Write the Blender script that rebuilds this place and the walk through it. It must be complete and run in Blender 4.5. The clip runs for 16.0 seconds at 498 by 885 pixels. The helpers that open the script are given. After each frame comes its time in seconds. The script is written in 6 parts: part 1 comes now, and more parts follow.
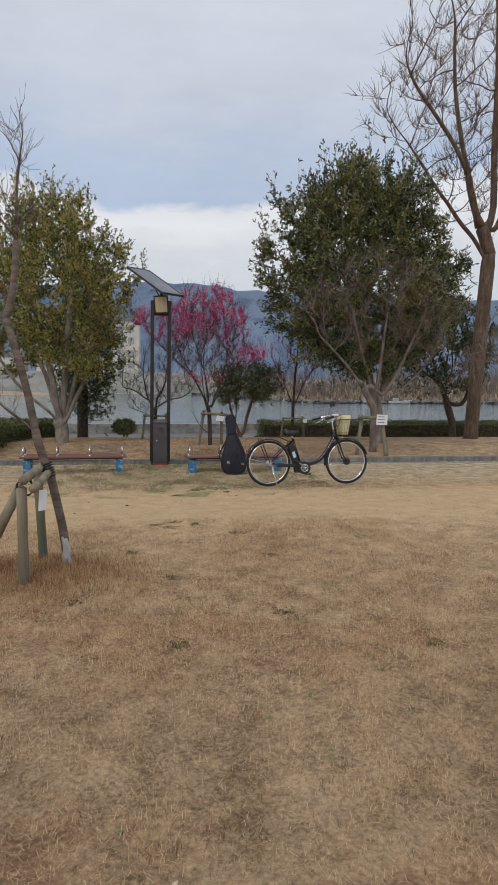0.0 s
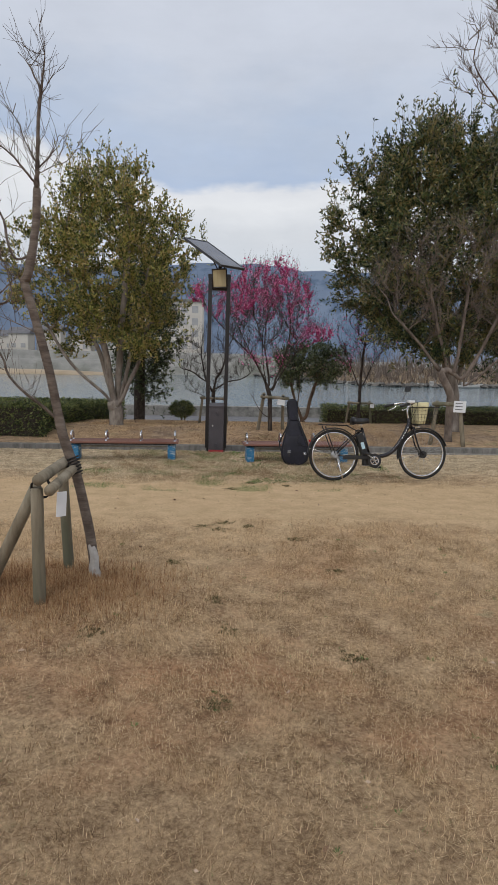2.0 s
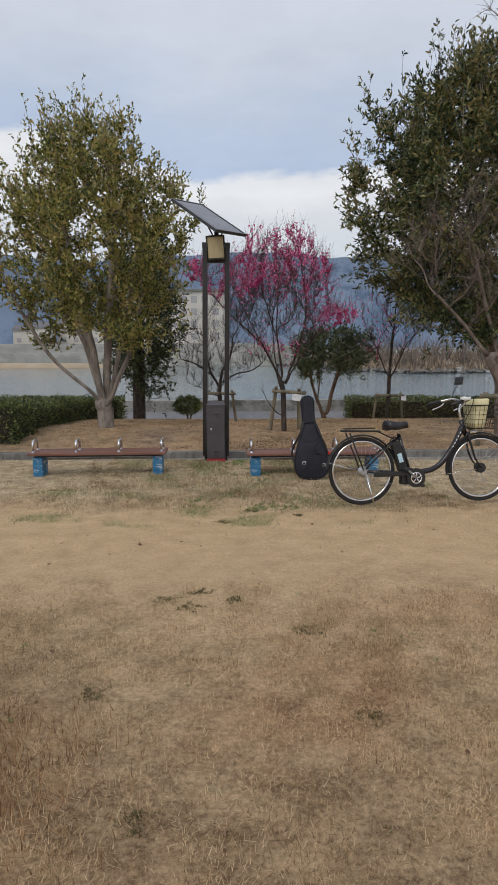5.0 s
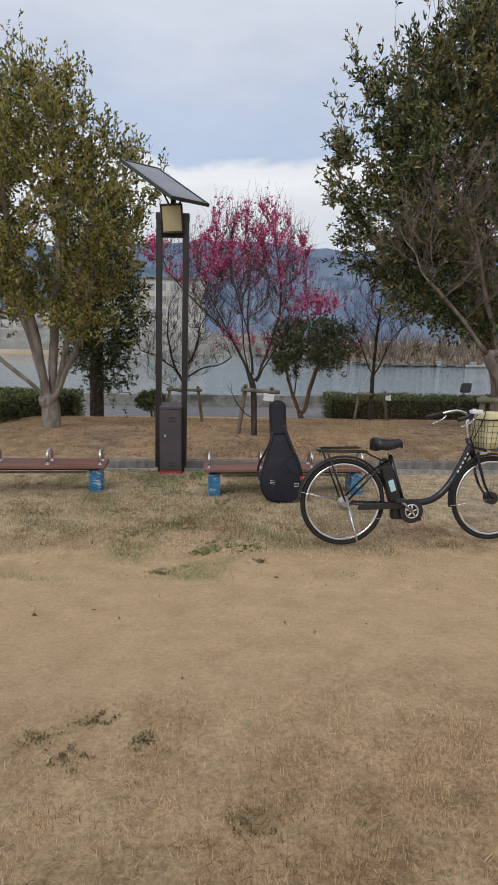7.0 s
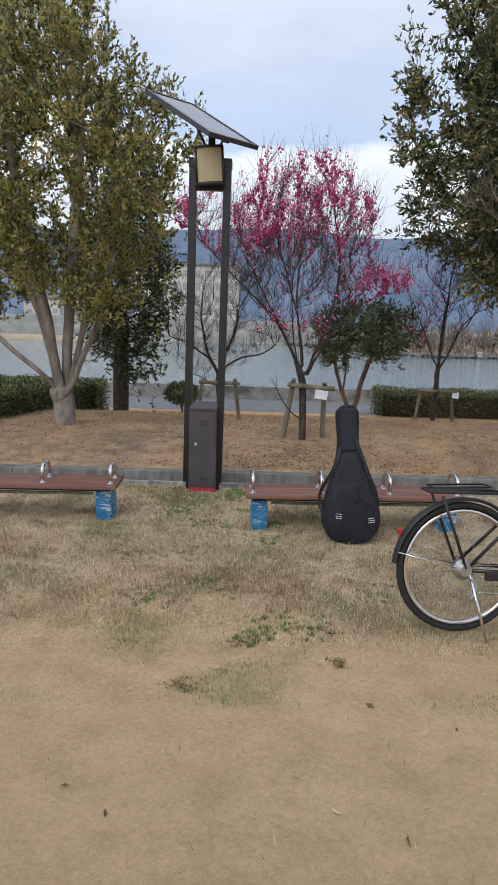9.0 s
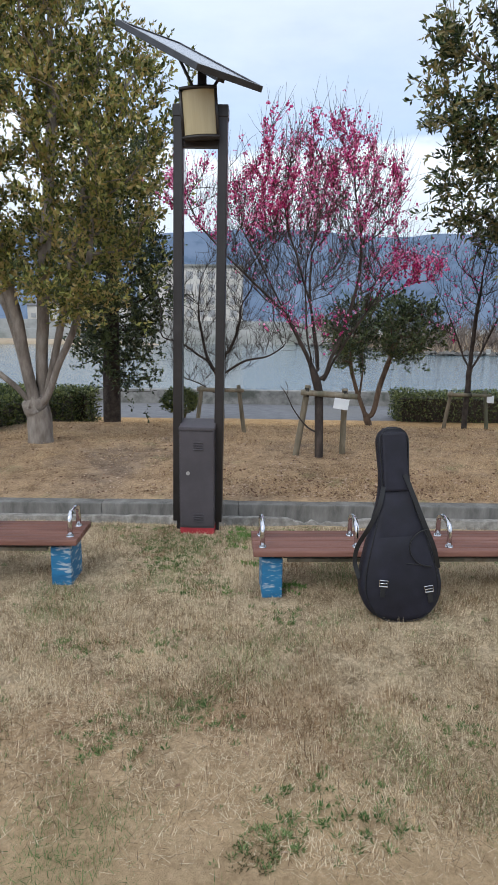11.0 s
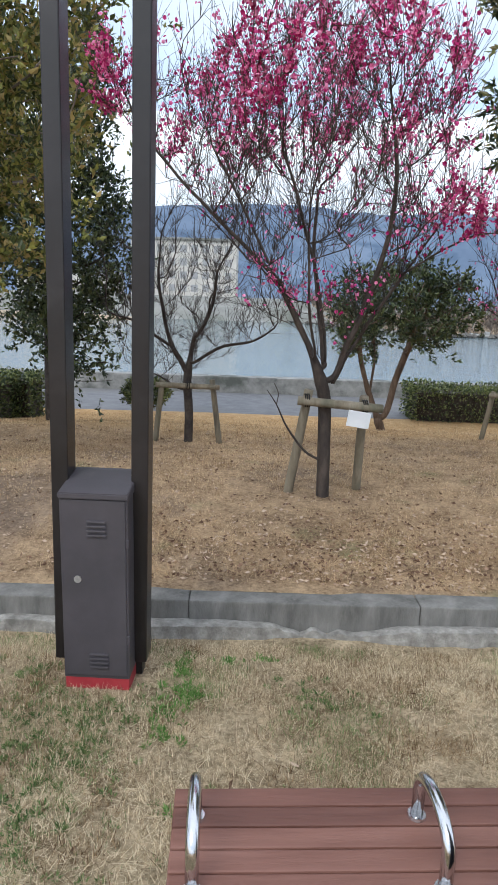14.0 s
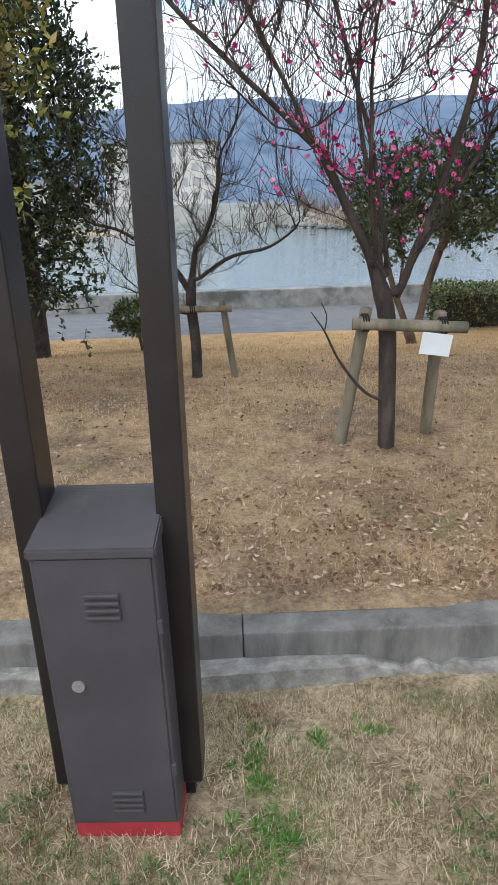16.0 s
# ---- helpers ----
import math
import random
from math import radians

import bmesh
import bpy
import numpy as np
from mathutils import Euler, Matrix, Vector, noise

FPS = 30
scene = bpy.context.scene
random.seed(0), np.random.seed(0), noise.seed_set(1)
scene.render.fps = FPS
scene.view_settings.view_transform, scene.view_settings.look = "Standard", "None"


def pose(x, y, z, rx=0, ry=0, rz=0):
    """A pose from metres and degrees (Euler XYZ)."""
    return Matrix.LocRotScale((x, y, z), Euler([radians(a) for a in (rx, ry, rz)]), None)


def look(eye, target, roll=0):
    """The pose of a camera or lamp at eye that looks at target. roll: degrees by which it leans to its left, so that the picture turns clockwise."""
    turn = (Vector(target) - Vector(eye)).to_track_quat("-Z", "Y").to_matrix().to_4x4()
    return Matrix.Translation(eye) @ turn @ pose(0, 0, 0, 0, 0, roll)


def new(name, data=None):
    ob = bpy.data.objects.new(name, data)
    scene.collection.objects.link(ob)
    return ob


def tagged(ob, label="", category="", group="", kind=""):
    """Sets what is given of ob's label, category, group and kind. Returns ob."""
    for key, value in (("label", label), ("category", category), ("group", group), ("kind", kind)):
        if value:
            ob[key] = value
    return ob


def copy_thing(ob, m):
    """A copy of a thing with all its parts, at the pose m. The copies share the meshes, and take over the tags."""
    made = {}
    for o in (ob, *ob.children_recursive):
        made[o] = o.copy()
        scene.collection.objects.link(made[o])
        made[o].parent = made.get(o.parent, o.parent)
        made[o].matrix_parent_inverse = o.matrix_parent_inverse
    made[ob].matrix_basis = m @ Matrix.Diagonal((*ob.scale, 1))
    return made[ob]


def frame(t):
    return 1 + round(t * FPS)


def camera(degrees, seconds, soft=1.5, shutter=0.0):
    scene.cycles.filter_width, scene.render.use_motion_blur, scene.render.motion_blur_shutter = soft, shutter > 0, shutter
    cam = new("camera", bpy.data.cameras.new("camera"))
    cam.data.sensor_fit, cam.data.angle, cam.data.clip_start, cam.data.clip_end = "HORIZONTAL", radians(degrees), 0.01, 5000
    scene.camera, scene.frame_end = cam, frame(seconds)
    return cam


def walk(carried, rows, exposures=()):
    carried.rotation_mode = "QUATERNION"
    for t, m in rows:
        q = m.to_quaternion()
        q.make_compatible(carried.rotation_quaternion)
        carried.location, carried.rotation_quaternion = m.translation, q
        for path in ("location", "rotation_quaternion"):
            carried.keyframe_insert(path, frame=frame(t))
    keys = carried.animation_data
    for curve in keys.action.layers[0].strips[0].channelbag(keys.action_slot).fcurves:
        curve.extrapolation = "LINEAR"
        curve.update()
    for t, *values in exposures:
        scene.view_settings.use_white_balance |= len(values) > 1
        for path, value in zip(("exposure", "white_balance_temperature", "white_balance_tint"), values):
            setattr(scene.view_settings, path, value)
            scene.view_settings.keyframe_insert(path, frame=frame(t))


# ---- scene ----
cam = camera(43.0, 16.0, soft=1.2)
PATH = [
    (0, (0.39, 0.633, 1.643), (0.657, 2.604, 1.436), 0.6),
    (0.5, (0.423, 0.79, 1.636), (0.579, 2.763, 1.35), 0.0),
    (1, (0.537, 1.006, 1.639), (0.613, 2.99, 1.403), 0.7),
    (1.5, (0.554, 1.254, 1.625), (0.543, 3.231, 1.328), 0.6),
    (2, (0.49, 1.543, 1.628), (0.564, 3.524, 1.361), 1.1),
    (2.5, (0.5, 1.768, 1.617), (0.466, 3.747, 1.329), -0.9),
    (3, (0.572, 2.076, 1.628), (0.49, 4.063, 1.415), 0.3),
    (3.5, (0.601, 2.4, 1.577), (0.622, 4.389, 1.369), 1.1),
    (4, (0.633, 2.756, 1.601), (0.639, 4.745, 1.392), -0.5),
    (4.2, (0.669, 2.913, 1.599), (0.67, 4.9, 1.374), -0.7),
    (6.3, (0.974, 4.519, 1.596), (0.966, 6.489, 1.25), 0.8),
    (6.5, (0.995, 4.642, 1.586), (1.008, 6.613, 1.246), 0.1),
    (7, (1.023, 4.957, 1.628), (1.087, 6.928, 1.298), 0.9),
    (7.5, (1.052, 5.391, 1.59), (1.068, 7.36, 1.243), 0.5),
    (8, (1.043, 5.706, 1.61), (0.972, 7.661, 1.194), 1.2),
    (8.2, (1.004, 5.862, 1.59), (0.964, 7.827, 1.221), 2.4),
    (10.5, (0.812, 7.485, 1.551), (0.79, 9.451, 1.185), -0.7),
    (10.6, (0.833, 7.499, 1.54), (0.808, 9.482, 1.288), -0.6),
    (11, (0.836, 7.9, 1.53), (0.782, 9.866, 1.165), 0.6),
    (11.5, (0.814, 8.344, 1.533), (0.8, 10.295, 1.093), 0.5),
    (12, (0.876, 8.804, 1.514), (0.832, 10.761, 1.103), 0.7),
    (12.5, (0.901, 9.144, 1.517), (0.871, 11.107, 1.133), 1.0),
    (13, (0.897, 9.539, 1.522), (0.833, 11.491, 1.09), 0.3),
    (13.5, (0.944, 9.899, 1.521), (0.862, 11.842, 1.051), 2.2),
    (14, (0.931, 10.238, 1.497), (0.902, 12.19, 1.063), 1.8),
    (14.5, (0.878, 10.516, 1.504), (0.725, 12.434, 0.958), 0.3),
    (15, (0.796, 10.827, 1.459), (0.53, 12.717, 0.86), 0.1),
    (15.5, (0.665, 11.121, 1.434), (0.486, 13.007, 0.794), -1.0),
    (16, (0.66, 11.355, 1.418), (0.647, 13.23, 0.72), -2.0),
]
walk(cam, [(t, look(eye, target, roll)) for t, eye, target, roll in PATH],
     exposures=[(0, 0.0, 6600, 10), (7, 0.12, 6600, 10), (8.2, 0.28, 6420, 11), (10.5, 0.46, 6100, 7), (11.5, 0.58, 6040, 9), (12.5, 0.68, 6010, 9), (14, 0.78, 6060, 7), (16, 0.88, 6100, 6)])

# ---- light ----
world = bpy.data.worlds.new("world")
scene.world = world
world.use_nodes = True
wn, wl = world.node_tree.nodes, world.node_tree.links
wn.clear()


def wnode(kind, **values):
    n = wn.new(kind)
    for k, v in values.items():
        n.inputs[k].default_value = v
    return n


sky = wn.new("ShaderNodeTexSky")
sky.sky_type, sky.sun_disc = "NISHITA", False
sky.sun_elevation, sky.sun_rotation = radians(38), radians(200)
sky.air_density, sky.dust_density = 1.0, 2.0
tc = wn.new("ShaderNodeTexCoord")
sep = wn.new("ShaderNodeSeparateXYZ")
wl.new(tc.outputs["Generated"], sep.inputs[0])
mapn = wn.new("ShaderNodeMapping")
mapn.inputs["Scale"].default_value = (1.0, 1.0, 2.6)
wl.new(tc.outputs["Generated"], mapn.inputs["Vector"])
warp = wnode("ShaderNodeTexNoise", Scale=2.4, Detail=6.0, Roughness=0.55)
wl.new(mapn.outputs[0], warp.inputs["Vector"])
fine = wnode("ShaderNodeTexNoise", Scale=6.0, Detail=7.0, Roughness=0.6)
wl.new(mapn.outputs[0], fine.inputs["Vector"])
# height in the sky, bent by the cloud noise
bend = wn.new("ShaderNodeMath")
bend.operation = "MULTIPLY_ADD"
bend.inputs[1].default_value = 0.30
wl.new(warp.outputs["Fac"], bend.inputs[0])
wl.new(sep.outputs["Z"], bend.inputs[2])
ramp = wn.new("ShaderNodeValToRGB")
wl.new(bend.outputs[0], ramp.inputs["Fac"])
els = ramp.color_ramp.elements
stops = [(0.0, (0.52, 0.60, 0.68)), (0.22, (0.60, 0.66, 0.74)), (0.32, (0.68, 0.71, 0.76)), (0.385, (0.84, 0.86, 0.89)), (0.42, (0.80, 0.82, 0.86)),
         (0.44, (0.47, 0.57, 0.75)), (0.49, (0.52, 0.60, 0.74)), (0.56, (0.63, 0.68, 0.78)), (0.68, (0.70, 0.74, 0.83)), (1.0, (0.80, 0.83, 0.90))]
els[0].position, els[0].color = stops[0][0], (*stops[0][1], 1)
els[1].position, els[1].color = stops[-1][0], (*stops[-1][1], 1)
for p, c in stops[1:-1]:
    e = els.new(p)
    e.color = (*c, 1)
vary = wn.new("ShaderNodeMapRange")
vary.inputs["To Min"].default_value, vary.inputs["To Max"].default_value = 0.86, 1.12
wl.new(fine.outputs["Fac"], vary.inputs["Value"])
cloud = wn.new("ShaderNodeMix")
cloud.data_type, cloud.blend_type = "RGBA", "MULTIPLY"
cloud.inputs["Factor"].default_value = 1.0
wl.new(ramp.outputs["Color"], cloud.inputs[6])
wl.new(vary.outputs[0], cloud.inputs[7])
bg_cloud = wnode("ShaderNodeBackground", Strength=1.0)
wl.new(cloud.outputs[2], bg_cloud.inputs["Color"])
bg_sky = wnode("ShaderNodeBackground", Strength=0.1)
wl.new(sky.outputs[0], bg_sky.inputs["Color"])
mixw = wnode("ShaderNodeMixShader", Fac=0.9)
wl.new(bg_sky.outputs[0], mixw.inputs[1])
wl.new(bg_cloud.outputs[0], mixw.inputs[2])
out = wn.new("ShaderNodeOutputWorld")
wl.new(mixw.outputs[0], out.inputs["Surface"])

sun = new("sun", bpy.data.lights.new("sun", "SUN"))
sun.data.energy, sun.data.angle, sun.data.color = 0.9, radians(25), (1.0, 0.96, 0.9)
sun.matrix_world = look((-20, -40, 45), (0, 0, 0))


# ---- materials ----
def material(name, colours, scale=8.0, rough=0.7, metal=0.0, bump=0.0, bump_scale=60.0, island=0.0, obj=0.0, detail=6.0, spread=(0.3, 0.7),
             stretch=(1, 1, 1), second=None, second_scale=1.0, second_range=(0.5, 0.65), spec=0.5, through_light=0.0):
    """A surface: a ramp of colours over noise, a second colour in larger patches, fine relief, and variation by piece."""
    m = bpy.data.materials.new(name)
    m.use_nodes = True
    nt = m.node_tree
    b = nt.nodes["Principled BSDF"]
    b.inputs["Roughness"].default_value, b.inputs["Metallic"].default_value = rough, metal
    b.inputs["Specular IOR Level"].default_value = spec

    def node(kind, **values):
        n = nt.nodes.new(kind)
        for k, v in values.items():
            n.inputs[k].default_value = v
        return n
    co = node("ShaderNodeTexCoord")
    mp = node("ShaderNodeMapping", Scale=stretch)
    nt.links.new(co.outputs["Object"], mp.inputs["Vector"])
    nz = node("ShaderNodeTexNoise", Scale=scale, Detail=detail, Roughness=0.62)
    nt.links.new(mp.outputs[0], nz.inputs["Vector"])
    fac = nz.outputs["Fac"]
    if island or obj:
        src = node("ShaderNodeNewGeometry").outputs["Random Per Island"] if island else node("ShaderNodeObjectInfo").outputs["Random"]
        md = node("ShaderNodeMath")
        md.operation = "MULTIPLY_ADD"
        md.inputs[1].default_value = island or obj
        nt.links.new(src, md.inputs[0])
        sh = node("ShaderNodeMath")
        sh.operation = "SUBTRACT"
        sh.inputs[1].default_value = (island or obj) / 2
        nt.links.new(fac, sh.inputs[0])
        nt.links.new(sh.outputs[0], md.inputs[2])
        fac = md.outputs[0]
    rp = node("ShaderNodeValToRGB")
    nt.links.new(fac, rp.inputs["Fac"])
    e = rp.color_ramp.elements
    n = len(colours)
    pos = [spread[0] + (spread[1] - spread[0]) * i / max(n - 1, 1) for i in range(n)]
    e[0].position, e[0].color = pos[0], (*colours[0], 1)
    e[1].position, e[1].color = pos[-1], (*colours[-1], 1)
    for p, c in zip(pos[1:-1], colours[1:-1]):
        k = e.new(p)
        k.color = (*c, 1)
    col = rp.outputs["Color"]
    if second:
        n2 = node("ShaderNodeTexNoise", Scale=second_scale, Detail=5.0, Roughness=0.6)
        nt.links.new(mp.outputs[0], n2.inputs["Vector"])
        mr = node("ShaderNodeMapRange")
        mr.inputs["From Min"].default_value, mr.inputs["From Max"].default_value = second_range
        nt.links.new(n2.outputs["Fac"], mr.inputs["Value"])
        mx = node("ShaderNodeMix")
        mx.data_type = "RGBA"
        nt.links.new(mr.outputs[0], mx.inputs["Factor"])
        nt.links.new(col, mx.inputs[6])
        mx.inputs[7].default_value = (*second, 1)
        col = mx.outputs[2]
    nt.links.new(col, b.inputs["Base Color"])
    if bump:
        nb = node("ShaderNodeTexNoise", Scale=bump_scale, Detail=4.0, Roughness=0.6)
        nt.links.new(mp.outputs[0], nb.inputs["Vector"])
        bp = node("ShaderNodeBump", Strength=bump, Distance=0.01)
        nt.links.new(nb.outputs["Fac"], bp.inputs["Height"])
        nt.links.new(bp.outputs[0], b.inputs["Normal"])
    if through_light:
        tr = node("ShaderNodeBsdfTranslucent")
        nt.links.new(col, tr.inputs["Color"])
        ms = node("ShaderNodeMixShader", Fac=through_light)
        nt.links.new(b.outputs[0], ms.inputs[1])
        nt.links.new(tr.outputs[0], ms.inputs[2])
        nt.links.new(ms.outputs[0], nt.nodes["Material Output"].inputs["Surface"])
    return m


def ground_material(name, layers, bump=0.6):
    """Ground in patches: layers of (colour a, colour b, patch scale, from, to, along y from, to) laid over one another."""
    m = bpy.data.materials.new(name)
    m.use_nodes = True
    nt = m.node_tree
    b = nt.nodes["Principled BSDF"]
    b.inputs["Roughness"].default_value, b.inputs["Specular IOR Level"].default_value = 0.95, 0.1
    co = nt.nodes.new("ShaderNodeTexCoord")
    pos = co.outputs["Object"]
    sp = nt.nodes.new("ShaderNodeSeparateXYZ")
    nt.links.new(pos, sp.inputs[0])
    grain = nt.nodes.new("ShaderNodeTexNoise")
    grain.inputs["Scale"].default_value, grain.inputs["Detail"].default_value, grain.inputs["Roughness"].default_value = 42.0, 8.0, 0.8
    nt.links.new(pos, grain.inputs["Vector"])
    gr = nt.nodes.new("ShaderNodeMapRange")
    gr.inputs["From Min"].default_value, gr.inputs["From Max"].default_value = 0.34, 0.66
    clod = nt.nodes.new("ShaderNodeTexNoise")
    clod.inputs["Scale"].default_value, clod.inputs["Detail"].default_value, clod.inputs["Roughness"].default_value = 5.5, 5.0, 0.6
    nt.links.new(pos, clod.inputs["Vector"])
    both = nt.nodes.new("ShaderNodeMath")
    both.operation = "MULTIPLY_ADD"
    both.inputs[1].default_value = 0.6
    half = nt.nodes.new("ShaderNodeMath")
    half.operation = "SUBTRACT"
    half.inputs[1].default_value = 0.30
    nt.links.new(grain.outputs["Fac"], half.inputs[0])
    nt.links.new(clod.outputs["Fac"], both.inputs[0])
    nt.links.new(half.outputs[0], both.inputs[2])
    nt.links.new(both.outputs[0], gr.inputs["Value"])
    total = None
    for k, (ca, cb, scale, lo, hi, band) in enumerate(layers):
        cm = nt.nodes.new("ShaderNodeMix")
        cm.data_type = "RGBA"
        cm.inputs[6].default_value, cm.inputs[7].default_value = (*ca, 1), (*cb, 1)
        nt.links.new(gr.outputs[0], cm.inputs["Factor"])
        if total is None:
            total = cm.outputs[2]
            continue
        pn = nt.nodes.new("ShaderNodeTexNoise")
        pn.inputs["Scale"].default_value, pn.inputs["Detail"].default_value, pn.inputs["Roughness"].default_value = scale, 6.0, 0.65
        of = nt.nodes.new("ShaderNodeMapping")
        of.inputs["Location"].default_value = (17.0 * k, 5.0 * k, 0)
        nt.links.new(pos, of.inputs["Vector"])
        nt.links.new(of.outputs[0], pn.inputs["Vector"])
        mask = pn.outputs["Fac"]
        if band:
            # the patch noise pushes the band's edges to and fro
            y0, y1, soft = band
            ad = nt.nodes.new("ShaderNodeMath")
            ad.operation = "MULTIPLY_ADD"
            ad.inputs[1].default_value = 2.2
            nt.links.new(mask, ad.inputs[0])
            nt.links.new(sp.outputs["Y"], ad.inputs[2])
            up = nt.nodes.new("ShaderNodeMapRange")
            up.interpolation_type = "SMOOTHSTEP"
            up.inputs["From Min"].default_value, up.inputs["From Max"].default_value = y0 + 1.1 - soft, y0 + 1.1 + soft
            nt.links.new(ad.outputs[0], up.inputs["Value"])
            dn = nt.nodes.new("ShaderNodeMapRange")
            dn.interpolation_type = "SMOOTHSTEP"
            dn.inputs["From Min"].default_value, dn.inputs["From Max"].default_value = y1 + 1.1 - soft, y1 + 1.1 + soft
            dn.inputs["To Min"].default_value, dn.inputs["To Max"].default_value = 1.0, 0.0
            nt.links.new(ad.outputs[0], dn.inputs["Value"])
            mu = nt.nodes.new("ShaderNodeMath")
            mu.operation = "MULTIPLY"
            nt.links.new(up.outputs[0], mu.inputs[0])
            nt.links.new(dn.outputs[0], mu.inputs[1])
            m2 = nt.nodes.new("ShaderNodeMath")
            m2.operation = "MULTIPLY"
            m2.inputs[1].default_value = hi
            nt.links.new(mu.outputs[0], m2.inputs[0])
            mask = m2.outputs[0]
        else:
            mr = nt.nodes.new("ShaderNodeMapRange")
            mr.inputs["From Min"].default_value, mr.inputs["From Max"].default_value = lo, hi
            nt.links.new(mask, mr.inputs["Value"])
            mask = mr.outputs[0]
        mx = nt.nodes.new("ShaderNodeMix")
        mx.data_type = "RGBA"
        nt.links.new(mask, mx.inputs["Factor"])
        nt.links.new(total, mx.inputs[6])
        nt.links.new(cm.outputs[2], mx.inputs[7])
        total = mx.outputs[2]
    nt.links.new(total, b.inputs["Base Color"])
    bp = nt.nodes.new("ShaderNodeBump")
    bp.inputs["Strength"].default_value, bp.inputs["Distance"].default_value = bump, 0.02
    nt.links.new(grain.outputs["Fac"], bp.inputs["Height"])
    nt.links.new(bp.outputs[0], b.inputs["Normal"])
    return m


LAWN = ground_material("dry_lawn_soil", [
    ((0.20, 0.128, 0.073), (0.675, 0.485, 0.295), 1, 0, 0, None),
    ((0.22, 0.115, 0.062), (0.60, 0.365, 0.21), 0.8, 0.50, 0.66, None),
    ((0.15, 0.15, 0.072), (0.42, 0.375, 0.205), 3.1, 0.67, 0.80, None),
    ((0.34, 0.24, 0.14), (0.74, 0.545, 0.335), 0.9, 0, 0.6, (5.9, 7.7, 0.7)),
    ((0.51, 0.362, 0.208), (0.68, 0.495, 0.298), 0.55, 0, 0.92, (7.25, 9.8, 0.6)),
    ((0.20, 0.155, 0.095), (0.76, 0.62, 0.42), 1.3, 0, 0.82, (10.1, 14.5, 0.6)),
    ((0.15, 0.15, 0.085), (0.44, 0.40, 0.24), 3.8, 0.67, 0.80, None),
], 1.0)
BED = ground_material("bed_soil", [
    ((0.21, 0.14, 0.085), (0.62, 0.44, 0.27), 1, 0, 0, None),
    ((0.14, 0.10, 0.074), (0.38, 0.285, 0.205), 0.7, 0.50, 0.66, None),
    ((0.16, 0.14, 0.075), (0.42, 0.35, 0.19), 1.9, 0.58, 0.7, None),
    ((0.42, 0.25, 0.105), (0.60, 0.40, 0.20), 0.4, 0, 0.9, (17.4, 21.6, 0.8)),
], 1.0)
STRAW = material("straw", [(0.26, 0.168, 0.092), (0.56, 0.395, 0.23), (0.79, 0.61, 0.39)], scale=1.2, rough=0.9, island=0.6, spec=0.15, through_light=0.25)
STRAW_PALE = material("pale_straw", [(0.22, 0.155, 0.092), (0.57, 0.445, 0.285), (0.84, 0.715, 0.51)], scale=1.2, rough=0.9, island=0.7, spec=0.15, through_light=0.25)
WEED = material("green_weed", [(0.08, 0.14, 0.045), (0.17, 0.245, 0.085), (0.30, 0.36, 0.16)], scale=3, rough=0.8, island=0.5, spec=0.2, through_light=0.25)
DARK_WEED = material("dark_olive_weed", [(0.07, 0.065, 0.03), (0.145, 0.135, 0.06), (0.26, 0.22, 0.11)], scale=3, rough=0.8, island=0.6, spec=0.2, through_light=0.2)
WEED_BRIGHT = material("fresh_green_weed", [(0.08, 0.18, 0.035), (0.15, 0.30, 0.065), (0.26, 0.41, 0.13)], scale=4, rough=0.7, island=0.5, spec=0.3, through_light=0.3)
LITTER = material("dead_leaf", [(0.14, 0.08, 0.052), (0.34, 0.215, 0.14), (0.58, 0.44, 0.33)], scale=2, rough=0.85, island=0.9, spec=0.2)
ASPHALT = material("asphalt", [(0.13, 0.13, 0.14), (0.2, 0.2, 0.205)], scale=4, rough=0.9, bump=0.3, bump_scale=120, second=(0.17, 0.165, 0.16), second_scale=0.5)
CONCRETE = material("weathered_concrete", [(0.13, 0.13, 0.125), (0.25, 0.245, 0.23), (0.34, 0.33, 0.31)], scale=5, rough=0.9, bump=0.5, bump_scale=90, second=(0.10, 0.105, 0.09), second_scale=1.6)
KERB = material("kerb_concrete", [(0.10, 0.096, 0.088), (0.175, 0.168, 0.155), (0.27, 0.26, 0.24)], scale=9, rough=0.92, bump=0.6, bump_scale=130, stretch=(1, 1, 0.3), second=(0.21, 0.20, 0.18), second_scale=45, second_range=(0.5, 0.8))
BROKEN = material("broken_concrete", [(0.17, 0.16, 0.145), (0.29, 0.275, 0.25), (0.45, 0.43, 0.395)], scale=16, rough=0.95, bump=0.8, bump_scale=70)
BARK_GREY = material("grey_bark", [(0.10, 0.082, 0.068), (0.23, 0.195, 0.165), (0.36, 0.32, 0.28)], scale=9, rough=0.9, bump=0.7, bump_scale=45, stretch=(1, 1, 0.35))
BARK_BROWN = material("brown_bark", [(0.05, 0.032, 0.022), (0.12, 0.08, 0.055), (0.19, 0.14, 0.10)], scale=12, rough=0.9, bump=0.8, bump_scale=50, stretch=(1, 1, 0.3))
BARK_DARK = material("dark_bark", [(0.018, 0.014, 0.012), (0.05, 0.038, 0.032), (0.085, 0.068, 0.056)], scale=12, rough=0.9, bump=0.8, bump_scale=50)
BARK_PALE = material("pale_bark", [(0.085, 0.067, 0.056), (0.175, 0.14, 0.117), (0.27, 0.225, 0.193)], scale=10, rough=0.88, bump=0.7, bump_scale=40, stretch=(1, 1, 0.4))
